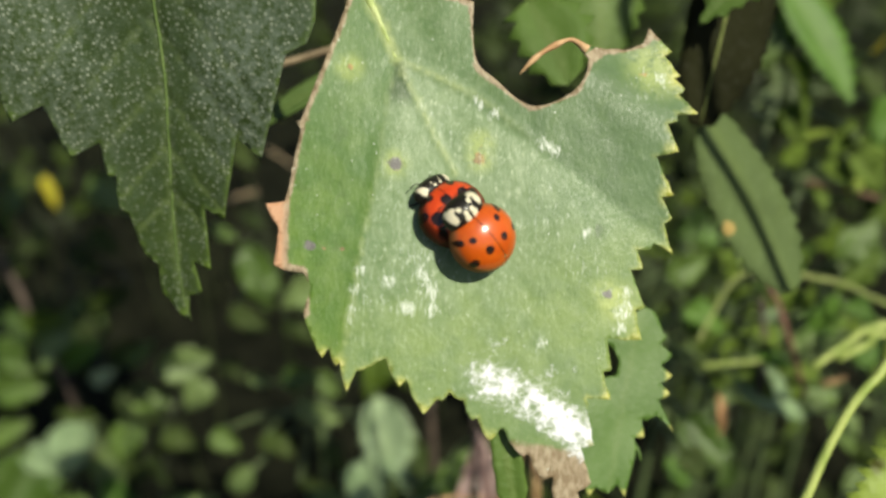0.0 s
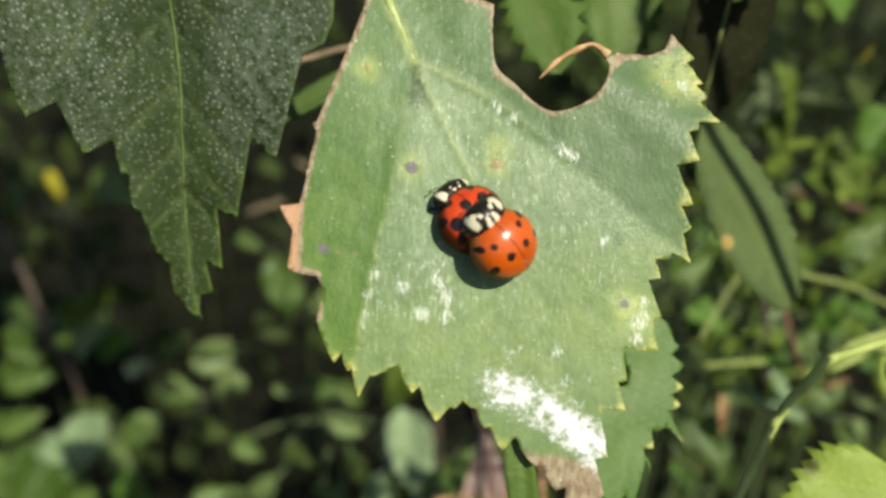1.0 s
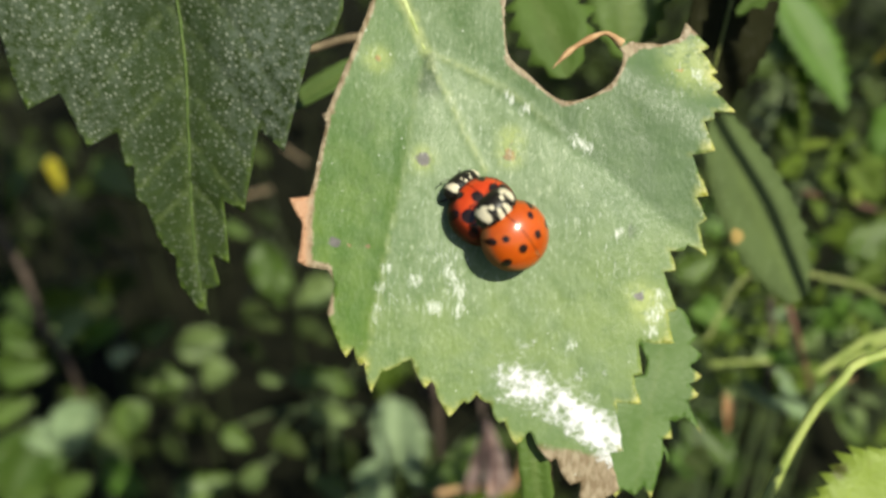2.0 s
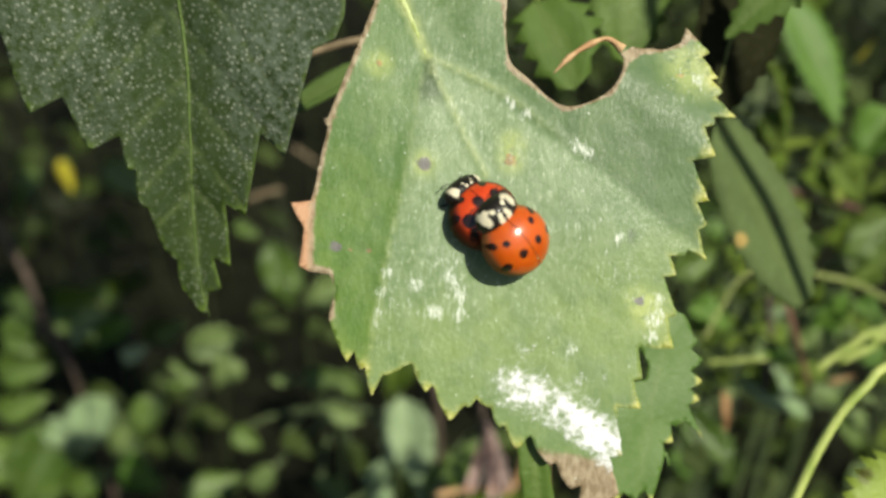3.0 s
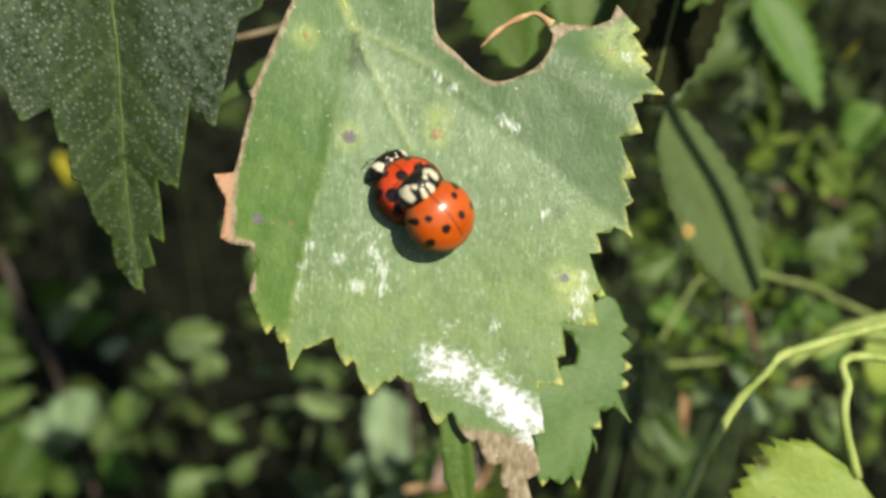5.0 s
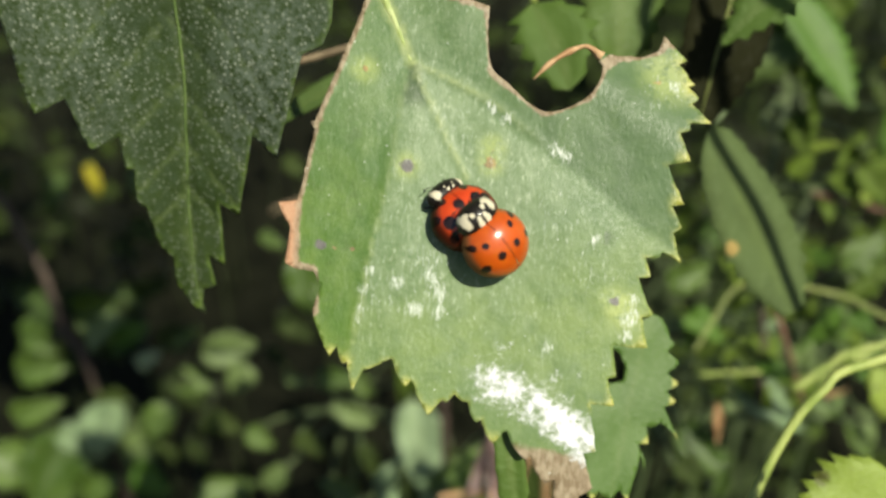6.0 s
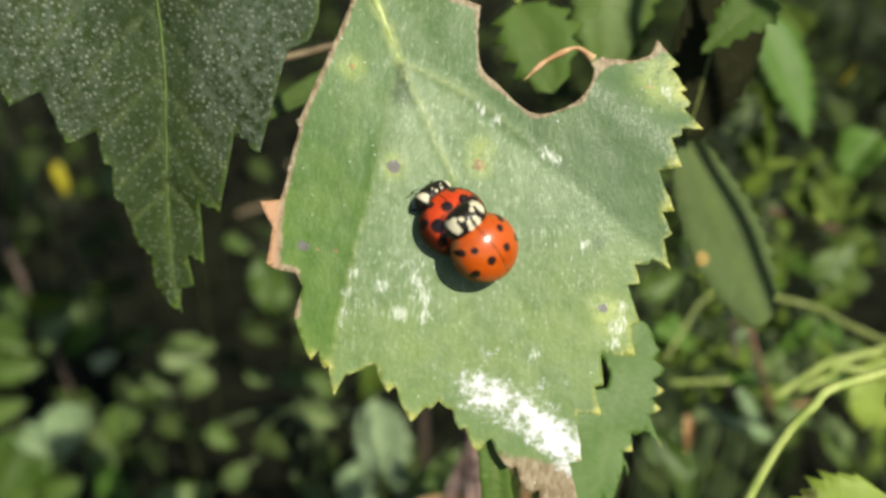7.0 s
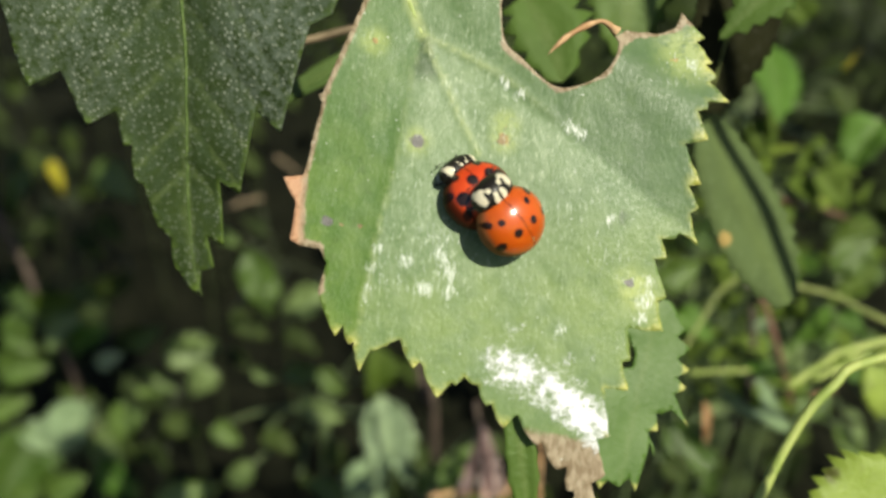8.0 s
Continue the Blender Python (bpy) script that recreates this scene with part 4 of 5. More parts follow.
def birch_branch():
    """The hanging branch carrying the leaves, with foliage added above the view for shade."""
    tree = thing("birch_sapling", SITE, "unseen young birch, thin dark branch, green leaves added to shade undergrowth", "tree")
    foot = under((-345, 20, 330))
    part("trunk", tube(bmesh.new(), spline([foot, (-350, 22, 120), (-330, 30, 330), (-330, 40, 600)], 6), [9, 8.5, 8, 7.5, 7, 6, 5, 4, 3], 12), TWIG, tree)
    part("branch", tube(bmesh.new(), BRANCH, [1.9 - 0.02 * k for k in range(len(BRANCH))], 10), TWIG, tree)
    a, b = Vector((35.5, 112.0, 15.7)), Vector((47.7, 112.0, -5.7))
    a, b = a + TO_SUN * 125, b + TO_SUN * 125
    part("twig", tube(bmesh.new(), spline([on_branch(46), tuple(a + (a - b) * 0.9), tuple(a + (a - b) * 0.4), tuple(a), tuple(a.lerp(b, 0.5) + Vector((0.8, 0, 0.6))), tuple(b), tuple(b + (b - a) * 0.2)], 6), [0.92, 0.9, 0.88], 8), RED_TWIG, tree)
    # Two unseen leaves added towards the sun to shade the arching shoot.
    edge = Vector((36.0, 95.0, -23.6)) + TO_SUN * 60
    shade = edge + Vector((-5.5, 0, 15))
    ob = new("leaf", blade_mesh("leaf", 25, 11, 8, 0.1, BIRCH_MID, seed=66, taper=0.3, round_base=0.3))
    ob.parent, ob.matrix_basis = tree, SITE.inverted() @ lay(shade, shade + Vector((0, 0, -25)))
    part("leaf_stalk", tube(bmesh.new(), spline([on_branch(104), (98, 82, 62), (84, 58, 28), (72, 46, 12), shade], 5), [0.5], 6), STALK, tree)
    base, tip = Vector((42.9, 95.0, -8.8)) + TO_SUN * 60, Vector((33.8, 95.0, -18.1)) + TO_SUN * 60
    ob = new("leaf", blade_mesh("leaf", (tip - base).length, 6.4, 8, 0.06, BIRCH_MID, seed=67, taper=0.2, round_base=0.2))
    ob.parent, ob.matrix_basis = tree, SITE.inverted() @ lay(base, tip)
    part("leaf_stalk", tube(bmesh.new(), spline([(84, 58, 28), (78, 47, 18), base], 5), [0.5], 6), STALK, tree)
    # Unseen leaves added to shade the background, with gaps over the lit plants.
    rnd = random.Random(17)
    meshes = [blade_mesh("leaf", 40, 30, 10, 0.16, BIRCH_MID, seed=60 + k, taper=0.9, round_base=0.5) for k in range(3)]
    lit = [Vector(p) for p in ((-111, 375, -53), (-109, 382, -66), (-169, 388, -92), (-158, 395, -103), (-200, 398, -113), (-188, 394, -99), (-146, 390, -117), (-69, 325, -15), (-56, 332, -23), (-89, 335, 4), (-215, 458, 32), (-207, 458, -50), (-196, 465, -39), (-216, 413, -71), (-222, 420, -48), (-17, 307, -78), (-44, 306, -55), (-42, 306, -67), (-80, 313, -78), (-72, 309, -92))]
    for k in range(190):
        x = rnd.uniform(-270, -5)
        foot = Vector(on_branch(x))
        base = foot + Vector((rnd.uniform(-25, 15), rnd.uniform(-20, 70), rnd.uniform(15, 130)))
        tip = base + Vector((rnd.uniform(-20, 20), rnd.uniform(-14, 10), -34))
        low = min(base.z, tip.z)
        if low < 0.40 * max(base.y, tip.y) + 8:
            base.z += 0.40 * max(base.y, tip.y) + 8 - low
            tip.z += 0.40 * max(base.y, tip.y) + 8 - low
        centre = base.lerp(tip, 0.5)
        turn = rnd.uniform(-45, 45)
        line = spline([foot, foot.lerp(base, 0.5) + Vector((4, 0, 6)), base], 4)
        if any((q - p - TO_SUN * (q - p).dot(TO_SUN)).length < room for p in lit for q, room in [(centre, 18), *((v, 7) for v in line)]):
            continue
        m = SITE.inverted() @ lay(base, tip, turn)
        share("leaf", meshes[k % 3], tree, m)
        part("leaf_stalk", tube(bmesh.new(), line, [0.6], 6), STALK, tree)


birch_branch()

# ---- undergrowth ----
UNIT = {}
for k, (key, mat, taper, base, bite) in enumerate([
    ("grass", GRASS_LEAF, 0.95, 0.5, 0.30), ("grass2", GRASS_LEAF, 1.2, 0.5, 0.34), ("dim", DIM_LEAF, 0.95, 0.5, 0.28), ("dim2", DIM_LEAF, 1.3, 0.45, 0.30),
    ("pale", GREY_LEAF, 0.8, 0.5, 0.26), ("pale2", GREY_LEAF, 1.0, 0.5, 0.28), ("yellow", YELLOW_LEAF, 0.8, 0.5, 0.1), ("lime", LIME, 0.75, 0.5, 0.2), ("dry", ORANGE_DRY, 1.0, 0.4, 0.1),
    ("cool", COOL_LEAF, 0.9, 0.5, 0.30), ("silver", SILVER_LEAF, 0.85, 0.5, 0.28), ("point", GRASS_LEAF, 1.35, 0.45, 0.34), ("point2", GREY_LEAF, 1.35, 0.45, 0.3), ("fresh", FRESH_LEAF, 0.95, 0.5, 0.30), ("dimpoint", DIM_LEAF, 1.4, 0.45, 0.34),
]):
    UNIT[key] = [blade_mesh("leaf", 30, 30, 6 + v, bite, mat, seed=40 + 5 * k + v, taper=taper + 0.12 * v, round_base=base, fold=(0.3, 0.5, 0.15, 0.4)[v], droop=(0.3, 0.15, 0.4, 0.05)[v], wave=0.14, uneven=0.75) for v in range(4)]


def plant(name, label, category, leaves, stem=DULL_STALK, thick=1.2, lean=(0, 0), turn_seed=1, wild=22):
    """A rooted plant. leaves: kind, base, tip, width over length."""
    rnd = random.Random(turn_seed)
    bases = [Vector(l[1]) for l in leaves]
    mean = sum(bases, Vector()) / len(bases)
    top = mean + Vector((lean[0], 25, lean[1]))
    foot = Vector(under(top))
    ob = thing(name, SITE, label, category)
    part("stem", tube(bmesh.new(), spline([foot, foot.lerp(top, 0.5) + Vector((rnd.uniform(-8, 8), 6, 0)), top], 6), [thick * 1.2, thick], 7), stem, ob)
    for kind, base, tip, wide in leaves:
        b, t = Vector(base), Vector(tip)
        size = (t - b).length
        m = SITE.inverted() @ lay(base, tip, rnd.uniform(-wild, wild), rnd.uniform(-0.7 * wild, 0.4 * wild))
        share("leaf", rnd.choice(UNIT[kind]), ob, m @ Matrix.Diagonal((wide * size / 30, size / 30, size / 30, 1)))
        away = b - (t - b) * 0.25 + Vector((0, 8, 0))
        part("leaf_stalk", tube(bmesh.new(), spline([top, top.lerp(away, 0.6) + Vector((0, 6, 0)), b], 5), [thick * 0.6], 6), stem, ob)
    return ob


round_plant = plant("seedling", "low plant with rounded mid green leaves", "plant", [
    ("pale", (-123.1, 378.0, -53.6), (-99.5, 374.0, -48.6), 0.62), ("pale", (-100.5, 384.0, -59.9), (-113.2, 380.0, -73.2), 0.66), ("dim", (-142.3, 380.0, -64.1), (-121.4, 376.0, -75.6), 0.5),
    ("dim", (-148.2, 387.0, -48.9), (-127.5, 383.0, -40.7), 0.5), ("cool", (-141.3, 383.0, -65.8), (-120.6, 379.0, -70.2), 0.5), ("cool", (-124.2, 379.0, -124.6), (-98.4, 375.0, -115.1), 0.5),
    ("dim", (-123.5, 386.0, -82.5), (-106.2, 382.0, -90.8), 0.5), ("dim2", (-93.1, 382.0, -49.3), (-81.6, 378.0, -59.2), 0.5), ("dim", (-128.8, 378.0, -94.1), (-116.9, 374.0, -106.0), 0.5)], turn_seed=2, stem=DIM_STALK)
clump_plant = plant("seedling", "small yellow-green seedlings on shaded ground", "plant", [
    ("grass", (-178.7, 368.0, -35.0), (-160.2, 364.0, -26.1), 0.6), ("pale2", (-172.3, 366.0, -45.6), (-151.8, 362.0, -33.4), 0.6), ("fresh", (-161.7, 367.0, -47.5), (-144.3, 363.0, -37.5), 0.55),
    ("dim", (-156.4, 384.0, -27.2), (-142.1, 380.0, -21.4), 0.5), ("silver", (-154.2, 378.0, -58.3), (-143.7, 374.0, -53.8), 0.6), ("cool", (-139.2, 381.0, -49.6), (-126.1, 377.0, -41.5), 0.45)], turn_seed=12, stem=DIM_STALK)
pale_plant = plant("seedling", "low plant with pale grey-green rounded leaves", "plant", [
    ("silver", (-162.8, 390.0, -77.7), (-175.0, 386.0, -106.2), 0.6), ("pale", (-150.1, 397.0, -94.0), (-166.1, 393.0, -112.5), 0.8), ("cool", (-137.2, 393.0, -79.2), (-152.0, 389.0, -98.1), 0.6),
    ("cool", (-188.6, 400.0, -95.1), (-211.5, 396.0, -132.1), 0.7), ("silver", (-196.1, 396.0, -94.2), (-180.5, 392.0, -104.1), 0.6), ("fresh", (-157.5, 392.0, -111.0), (-134.2, 388.0, -122.7), 0.5),
    ("cool", (-220.7, 399.0, -90.4), (-197.9, 395.0, -79.6), 0.5), ("cool", (-181.2, 395.0, -129.3), (-165.8, 391.0, -114.1), 0.6), ("cool", (-231.3, 391.0, -106.5), (-204.6, 387.0, -118.7), 0.7),
    ("dim", (-163.3, 398.0, -79.9), (-180.9, 394.0, -73.7), 0.5), ("cool", (-200.0, 394.0, -129.1), (-180.3, 390.0, -122.7), 0.6), ("dim", (-135.5, 390.0, -105.3), (-144.9, 386.0, -93.5), 0.5)], turn_seed=3)
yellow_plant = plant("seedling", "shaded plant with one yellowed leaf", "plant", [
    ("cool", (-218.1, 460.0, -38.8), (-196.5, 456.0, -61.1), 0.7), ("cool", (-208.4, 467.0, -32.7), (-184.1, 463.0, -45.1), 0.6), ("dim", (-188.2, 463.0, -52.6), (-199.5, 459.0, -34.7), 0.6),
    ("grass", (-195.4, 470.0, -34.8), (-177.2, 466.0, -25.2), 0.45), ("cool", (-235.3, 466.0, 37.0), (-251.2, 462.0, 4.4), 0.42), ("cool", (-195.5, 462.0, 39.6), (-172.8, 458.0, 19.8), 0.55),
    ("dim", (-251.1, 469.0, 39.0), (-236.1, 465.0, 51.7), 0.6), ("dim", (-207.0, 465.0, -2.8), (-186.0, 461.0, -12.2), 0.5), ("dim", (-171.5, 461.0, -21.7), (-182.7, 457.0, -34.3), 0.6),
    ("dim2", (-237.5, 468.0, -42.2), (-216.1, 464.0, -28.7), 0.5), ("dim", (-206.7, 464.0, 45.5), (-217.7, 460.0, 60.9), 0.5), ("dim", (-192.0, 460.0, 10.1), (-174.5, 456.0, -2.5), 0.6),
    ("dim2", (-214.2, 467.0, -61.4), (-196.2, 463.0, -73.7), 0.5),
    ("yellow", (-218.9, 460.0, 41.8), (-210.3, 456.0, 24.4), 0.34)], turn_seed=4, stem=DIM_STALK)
plant("seedling", "mid green leafy seedling in part shade", "plant", [
    ("cool", (-230.4, 415.0, -74.6), (-203.8, 411.0, -68.9), 0.55), ("cool", (-228.4, 422.0, -57.6), (-215.8, 418.0, -37.7), 0.6), ("cool", (-229.7, 418.0, -55.3), (-210.2, 414.0, -61.8), 0.5),
    ("dim", (-215.8, 425.0, -62.0), (-199.1, 421.0, -73.0), 0.6), ("cool", (-234.3, 421.0, -38.1), (-217.6, 417.0, -31.8), 0.5), ("dim", (-226.3, 417.0, -17.4), (-212.6, 413.0, -31.5), 0.5)], turn_seed=5, stem=DIM_STALK)
mid_plant = plant("seedling", "shaded seedling with grey-green leaves", "plant", [
    ("cool", (-73.8, 328.0, -1.5), (-68.5, 324.0, -29.9), 0.42), ("pale", (-44.0, 333.0, -17.9), (-60.8, 329.0, -28.9), 0.6), ("cool", (-61.6, 330.0, -14.4), (-68.2, 326.0, -22.5), 0.6),
    ("cool", (-90.0, 337.0, 5.8), (-80.3, 333.0, -0.6), 0.45), ("dim", (-80.1, 333.0, 37.1), (-72.3, 329.0, 29.9), 0.6), ("dim", (-57.7, 329.0, -33.0), (-43.4, 325.0, -41.5), 0.5),
    ("dim", (-82.2, 336.0, -29.2), (-67.4, 332.0, -38.0), 0.5), ("dim2", (-67.7, 332.0, 4.7), (-78.3, 328.0, 12.5), 0.5)], turn_seed=6, stem=DIM_STALK)
stem_plant = plant("seedling", "pale grey-green narrow leaved plant", "plant", [
    ("cool", (-56.0, 305.0, -54.3), (-40.7, 301.0, -50.5), 0.45), ("cool", (-43.8, 312.0, -51.8), (-34.6, 308.0, -59.8), 0.5), ("pale", (-50.5, 308.0, -63.9), (-34.5, 304.0, -69.7), 0.45),
    ("cool", (-85.3, 315.0, -76.7), (-74.2, 311.0, -79.5), 0.6), ("pale", (-67.7, 311.0, -88.2), (-77.5, 307.0, -95.7), 0.62), ("pale", (-68.3, 307.0, -52.3), (-60.7, 303.0, -54.5), 0.5),
    ("dim", (-50.3, 314.0, -93.9), (-35.6, 310.0, -96.2), 0.3), ("dim", (-62.8, 310.0, -74.4), (-51.3, 306.0, -81.9), 0.6), ("dim2", (-38.5, 306.0, -77.4), (-31.6, 302.0, -89.0), 0.5),
    ("silver", (-19.3, 310.0, -59.8), (-15.7, 305.0, -96.6), 0.48), ("silver", (-21.7, 311.0, -82.9), (-19.1, 307.0, -114.1), 0.7), ("grass2", (-22.9, 317.0, -42.4), (-22.2, 315.0, -65.2), 0.4), ("dim", (-11.1, 317.0, -79.9), (4.5, 313.0, -96.3), 0.5)], turn_seed=7)

node_plant = plant("bramble", "tangled light green shoots with small leaves", "plant", [
    ("cool", (51.5, 195.0, -8.1), (61.9, 191.0, -3.1), 0.6), ("dim", (55.8, 201.0, -52.5), (64.0, 197.0, -57.1), 0.6), ("fresh", (56.0, 198.0, -15.9), (66.7, 194.0, -20.0), 0.5), ("grass", (58.7, 205.0, -19.3), (62.9, 201.0, -24.5), 0.6),
    ("cool", (58.9, 208.0, -43.9), (70.8, 203.0, -58.0), 0.5), ("dim", (61.1, 204.0, -27.7), (68.2, 200.0, -31.2), 0.6), ("cool", (64.6, 197.0, -58.5), (67.6, 193.0, -50.3), 0.35), ("dry", (64.8, 198.0, -36.2), (65.0, 194.0, -46.8), 0.15),
    ("grass", (68.2, 201.0, -13.3), (73.6, 197.0, -10.2), 0.5), ("grass", (69.2, 199.0, -31.3), (79.2, 195.0, -35.7), 0.4)], DULL_STALK, 0.9, turn_seed=8)
node_plant_b = plant("bramble", "tangled light green shoots with small leaves", "plant", [
    ("grass", (70.3, 204.0, -19.1), (62.5, 200.0, -24.3), 0.4), ("grass", (70.9, 205.0, -3.6), (66.1, 201.0, -1.6), 0.5), ("silver", (70.5, 203.0, -32.7), (88.4, 199.0, -40.7), 0.46), ("pale2", (73.4, 201.0, -23.5), (75.3, 197.0, -14.5), 0.5),
    ("fresh", (73.7, 196.0, -25.4), (80.5, 192.0, -28.7), 0.5), ("silver", (75.4, 197.0, -20.0), (77.2, 193.0, -15.8), 0.5), ("grass", (78.9, 196.0, -23.7), (70.5, 192.0, -19.2), 0.6), ("pale", (80.1, 204.0, -15.3), (89.5, 200.0, -26.0), 0.32),
    ("grass", (84.5, 200.0, -10.2), (77.4, 196.0, -15.5), 0.5), ("grass2", (84.6, 197.0, -15.5), (86.7, 193.0, -9.8), 0.5)], DULL_STALK, 0.9, turn_seed=68)
node_plant_c = plant("bramble", "tangled light green shoots with small leaves", "plant", [
    ("pale2", (85.0, 200.0, -27.2), (87.2, 196.0, -17.6), 0.5), ("dry", (90.8, 199.0, -34.4), (94.8, 195.0, -32.0), 0.25), ("grass", (91.8, 203.0, -32.9), (83.0, 199.0, -29.5), 0.4), ("fresh", (92.8, 195.0, -11.5), (86.4, 191.0, -26.1), 0.42),
    ("fresh", (94.5, 195.0, -13.9), (100.5, 191.0, -18.8), 0.5), ("cool", (96.1, 202.0, -3.5), (105.9, 198.0, 4.3), 0.6), ("grass", (98.2, 202.0, -24.2), (101.6, 198.0, -18.2), 0.5), ("fresh", (99.0, 198.0, -29.2), (103.6, 194.0, -23.2), 0.6),
    ("grass", (103.1, 200.0, -5.9), (94.9, 196.0, -9.9), 0.5)], DULL_STALK, 0.9, turn_seed=128)
for label, mat, pts, r in (("stalk", OLIVE_STALK, [(55.0, 183.0, -22.2), (59.1, 184.0, -15.3), (63.8, 185.0, -8.3), (70.4, 185.0, -4.6)], 0.45), ("stalk", OLIVE_STALK, [(70.4, 185.0, -4.6), (81.2, 184.0, -7.3), (88.9, 184.0, -8.9), (96.6, 184.0, -12.6), (108.1, 186.0, -16.9)], 0.6),
                           ("twig", RED_TWIG, [(72.5, 186.0, -9.5), (74.5, 186.0, -13.4), (77.4, 187.0, -21.2), (85.2, 196.0, -35.9)], 0.6), ("twig", TWIG, [(74.6, 196.0, -12.8), (75.1, 196.0, -23.7), (75.1, 198.0, -36.3)], 1.0), ("stalk", STALK, [(58.7, 190.0, -28.4), (64.6, 190.0, -27.8), (72.5, 190.0, -27.3)], 0.45)):
    part(label, tube(bmesh.new(), spline(pts, 6), [r], 8), mat, node_plant)
part("bud", ball(bmesh.new(), (69.4, 183.0, -6.9), (1.3, 1.0, 0.9)), CREAM, node_plant, "small pale shiny bud")

def back_brambles():
    """Leafy shoots that fill the gaps behind the tangled ones."""
    rnd = random.Random(4)
    made = []
    for k in range(3):
        leaves = []
        for _ in range(12):
            far = rnd.uniform(225, 262)
            b = Vector((rnd.uniform(0.32 + 0.08 * k, 0.40 + 0.08 * k) * far, far, rnd.uniform(-0.2, 0.01) * far))
            a, size = rnd.uniform(0, 2 * math.pi), rnd.uniform(6, 12)
            t = b + size * Vector((math.cos(a), -0.25, math.sin(a)))
            leaves.append((rnd.choice(["grass", "grass", "pale2", "cool", "point2", "fresh", "grass2"]), tuple(b), tuple(t), rnd.uniform(0.4, 0.75)))
        made.append(plant("bramble", "olive-green leafy shoots behind the tangled ones", "plant", leaves, DULL_STALK, 0.9, turn_seed=18 + k, wild=28))
    return made


back_plants = back_brambles()

upper_plant = plant("nettle", "upright plant with pointed toothed green leaves", "plant", [
    ("dimpoint", (76.0, 204.0, 60.3), (67.6, 200.0, 53.8), 0.6), ("pale2", (77.7, 206.0, 57.9), (63.2, 202.0, 41.1), 0.55), ("point", (90.6, 207.0, 57.9), (83.0, 203.0, 66.4), 0.5), ("dim", (75.8, 209.0, 52.6), (80.1, 205.0, 43.2), 0.6),
    ("yellow", (97.5, 201.0, 45.6), (100.6, 197.0, 49.3), 0.2), ("point", (79.0, 204.0, 45.5), (89.1, 200.0, 25.7), 0.45), ("dimpoint", (101.4, 211.0, 43.2), (106.0, 207.0, 33.9), 0.6), ("fresh", (112.4, 210.0, 35.0), (103.3, 206.0, 22.1), 0.62),
    ("grass", (78.5, 207.0, 33.6), (82.7, 203.0, 23.8), 0.5), ("point", (76.9, 211.0, 30.1), (85.5, 207.0, 26.5), 0.6), ("grass", (98.3, 210.0, 28.5), (89.4, 206.0, 20.8), 0.5)], DULL_STALK, 1.0, turn_seed=9, wild=25)
upper_plant_b = plant("nettle", "upright plant with pointed toothed green leaves", "plant", [
    ("dimpoint", (95.0, 206.0, 26.5), (102.9, 202.0, 20.5), 0.5), ("lime", (81.5, 203.0, 24.1), (88.1, 199.0, 25.0), 0.45), ("grass", (92.6, 202.0, 19.6), (100.2, 198.0, 11.4), 0.55), ("grass", (104.0, 204.0, 19.3), (96.3, 200.0, 22.8), 0.5),
    ("grass", (87.4, 206.0, 17.9), (94.7, 202.0, 12.9), 0.5), ("point", (76.5, 202.0, 17.5), (81.6, 198.0, 24.0), 0.5), ("grass", (103.2, 205.0, 13.8), (107.3, 201.0, 17.7), 0.5), ("grass", (86.1, 208.0, 13.8), (90.1, 204.0, 7.9), 0.5),
    ("lime", (94.1, 209.0, 10.2), (99.5, 205.0, 15.4), 0.4), ("grass", (109.7, 205.0, 7.9), (96.6, 201.0, 3.2), 0.5)], DULL_STALK, 1.0, turn_seed=69, wild=25)
part("twig", tube(bmesh.new(), spline([(83.5, 206.0, 13.9), (88.1, 206.0, 12.8), (93.8, 206.0, 11.2), (101.3, 206.0, 9.8), (109.4, 206.0, 3.9)], 6), [0.5], 7), RED_TWIG, upper_plant)
part("stalk", tube(bmesh.new(), spline([(-85.0, 332.0, 14.4), (-78.1, 332.0, 17.2), (-70.1, 332.0, 19.2)], 5), [0.8, 0.9, 1.0], 7), TAN_TWIG, mid_plant)
part("stalk", tube(bmesh.new(), spline([(-65.6, 332.0, 36.2), (-61.0, 332.0, 33.5), (-55.9, 332.0, 29.9)], 5), [0.7, 0.9, 0.8], 7), TAN_TWIG, mid_plant)


plant("seedling", "dull green plant low under the arching shoot", "plant", [
    ("cool", (146.3, 305.0, -62.5), (152.5, 300.0, -76.1), 0.5), ("pale2", (149.0, 302.0, -61.8), (156.5, 298.0, -69.2), 0.45), ("grass", (124.9, 305.0, -56.3), (135.3, 300.0, -51.1), 0.5),
    ("fresh", (83.5, 300.0, -76.8), (92.1, 297.0, -88.4), 0.6), ("grass", (104.6, 308.0, -46.4), (113.9, 304.0, -56.2), 0.5), ("fresh", (89.1, 302.0, -66.7), (95.6, 299.0, -73.2), 0.5)], turn_seed=14)

plant("seedling", "low shaded plant under the hanging leaf", "plant", [
    ("cool", (-7.1, 236.0, -73.3), (9.0, 232.0, -58.9), 0.45), ("dim", (27.1, 240.0, -77.6), (18.2, 236.0, -61.5), 0.5), ("grass", (1.1, 232.0, -76.8), (22.6, 230.0, -72.2), 0.22), ("dim", (-12.3, 242.0, -79.5), (-15.6, 240.0, -67.1), 0.5),
    ("dim", (14.6, 244.0, -57.7), (23.0, 242.0, -63.9), 0.5), ("cool", (-31.3, 246.0, -81.0), (-39.6, 244.0, -71.9), 0.5)], turn_seed=12)


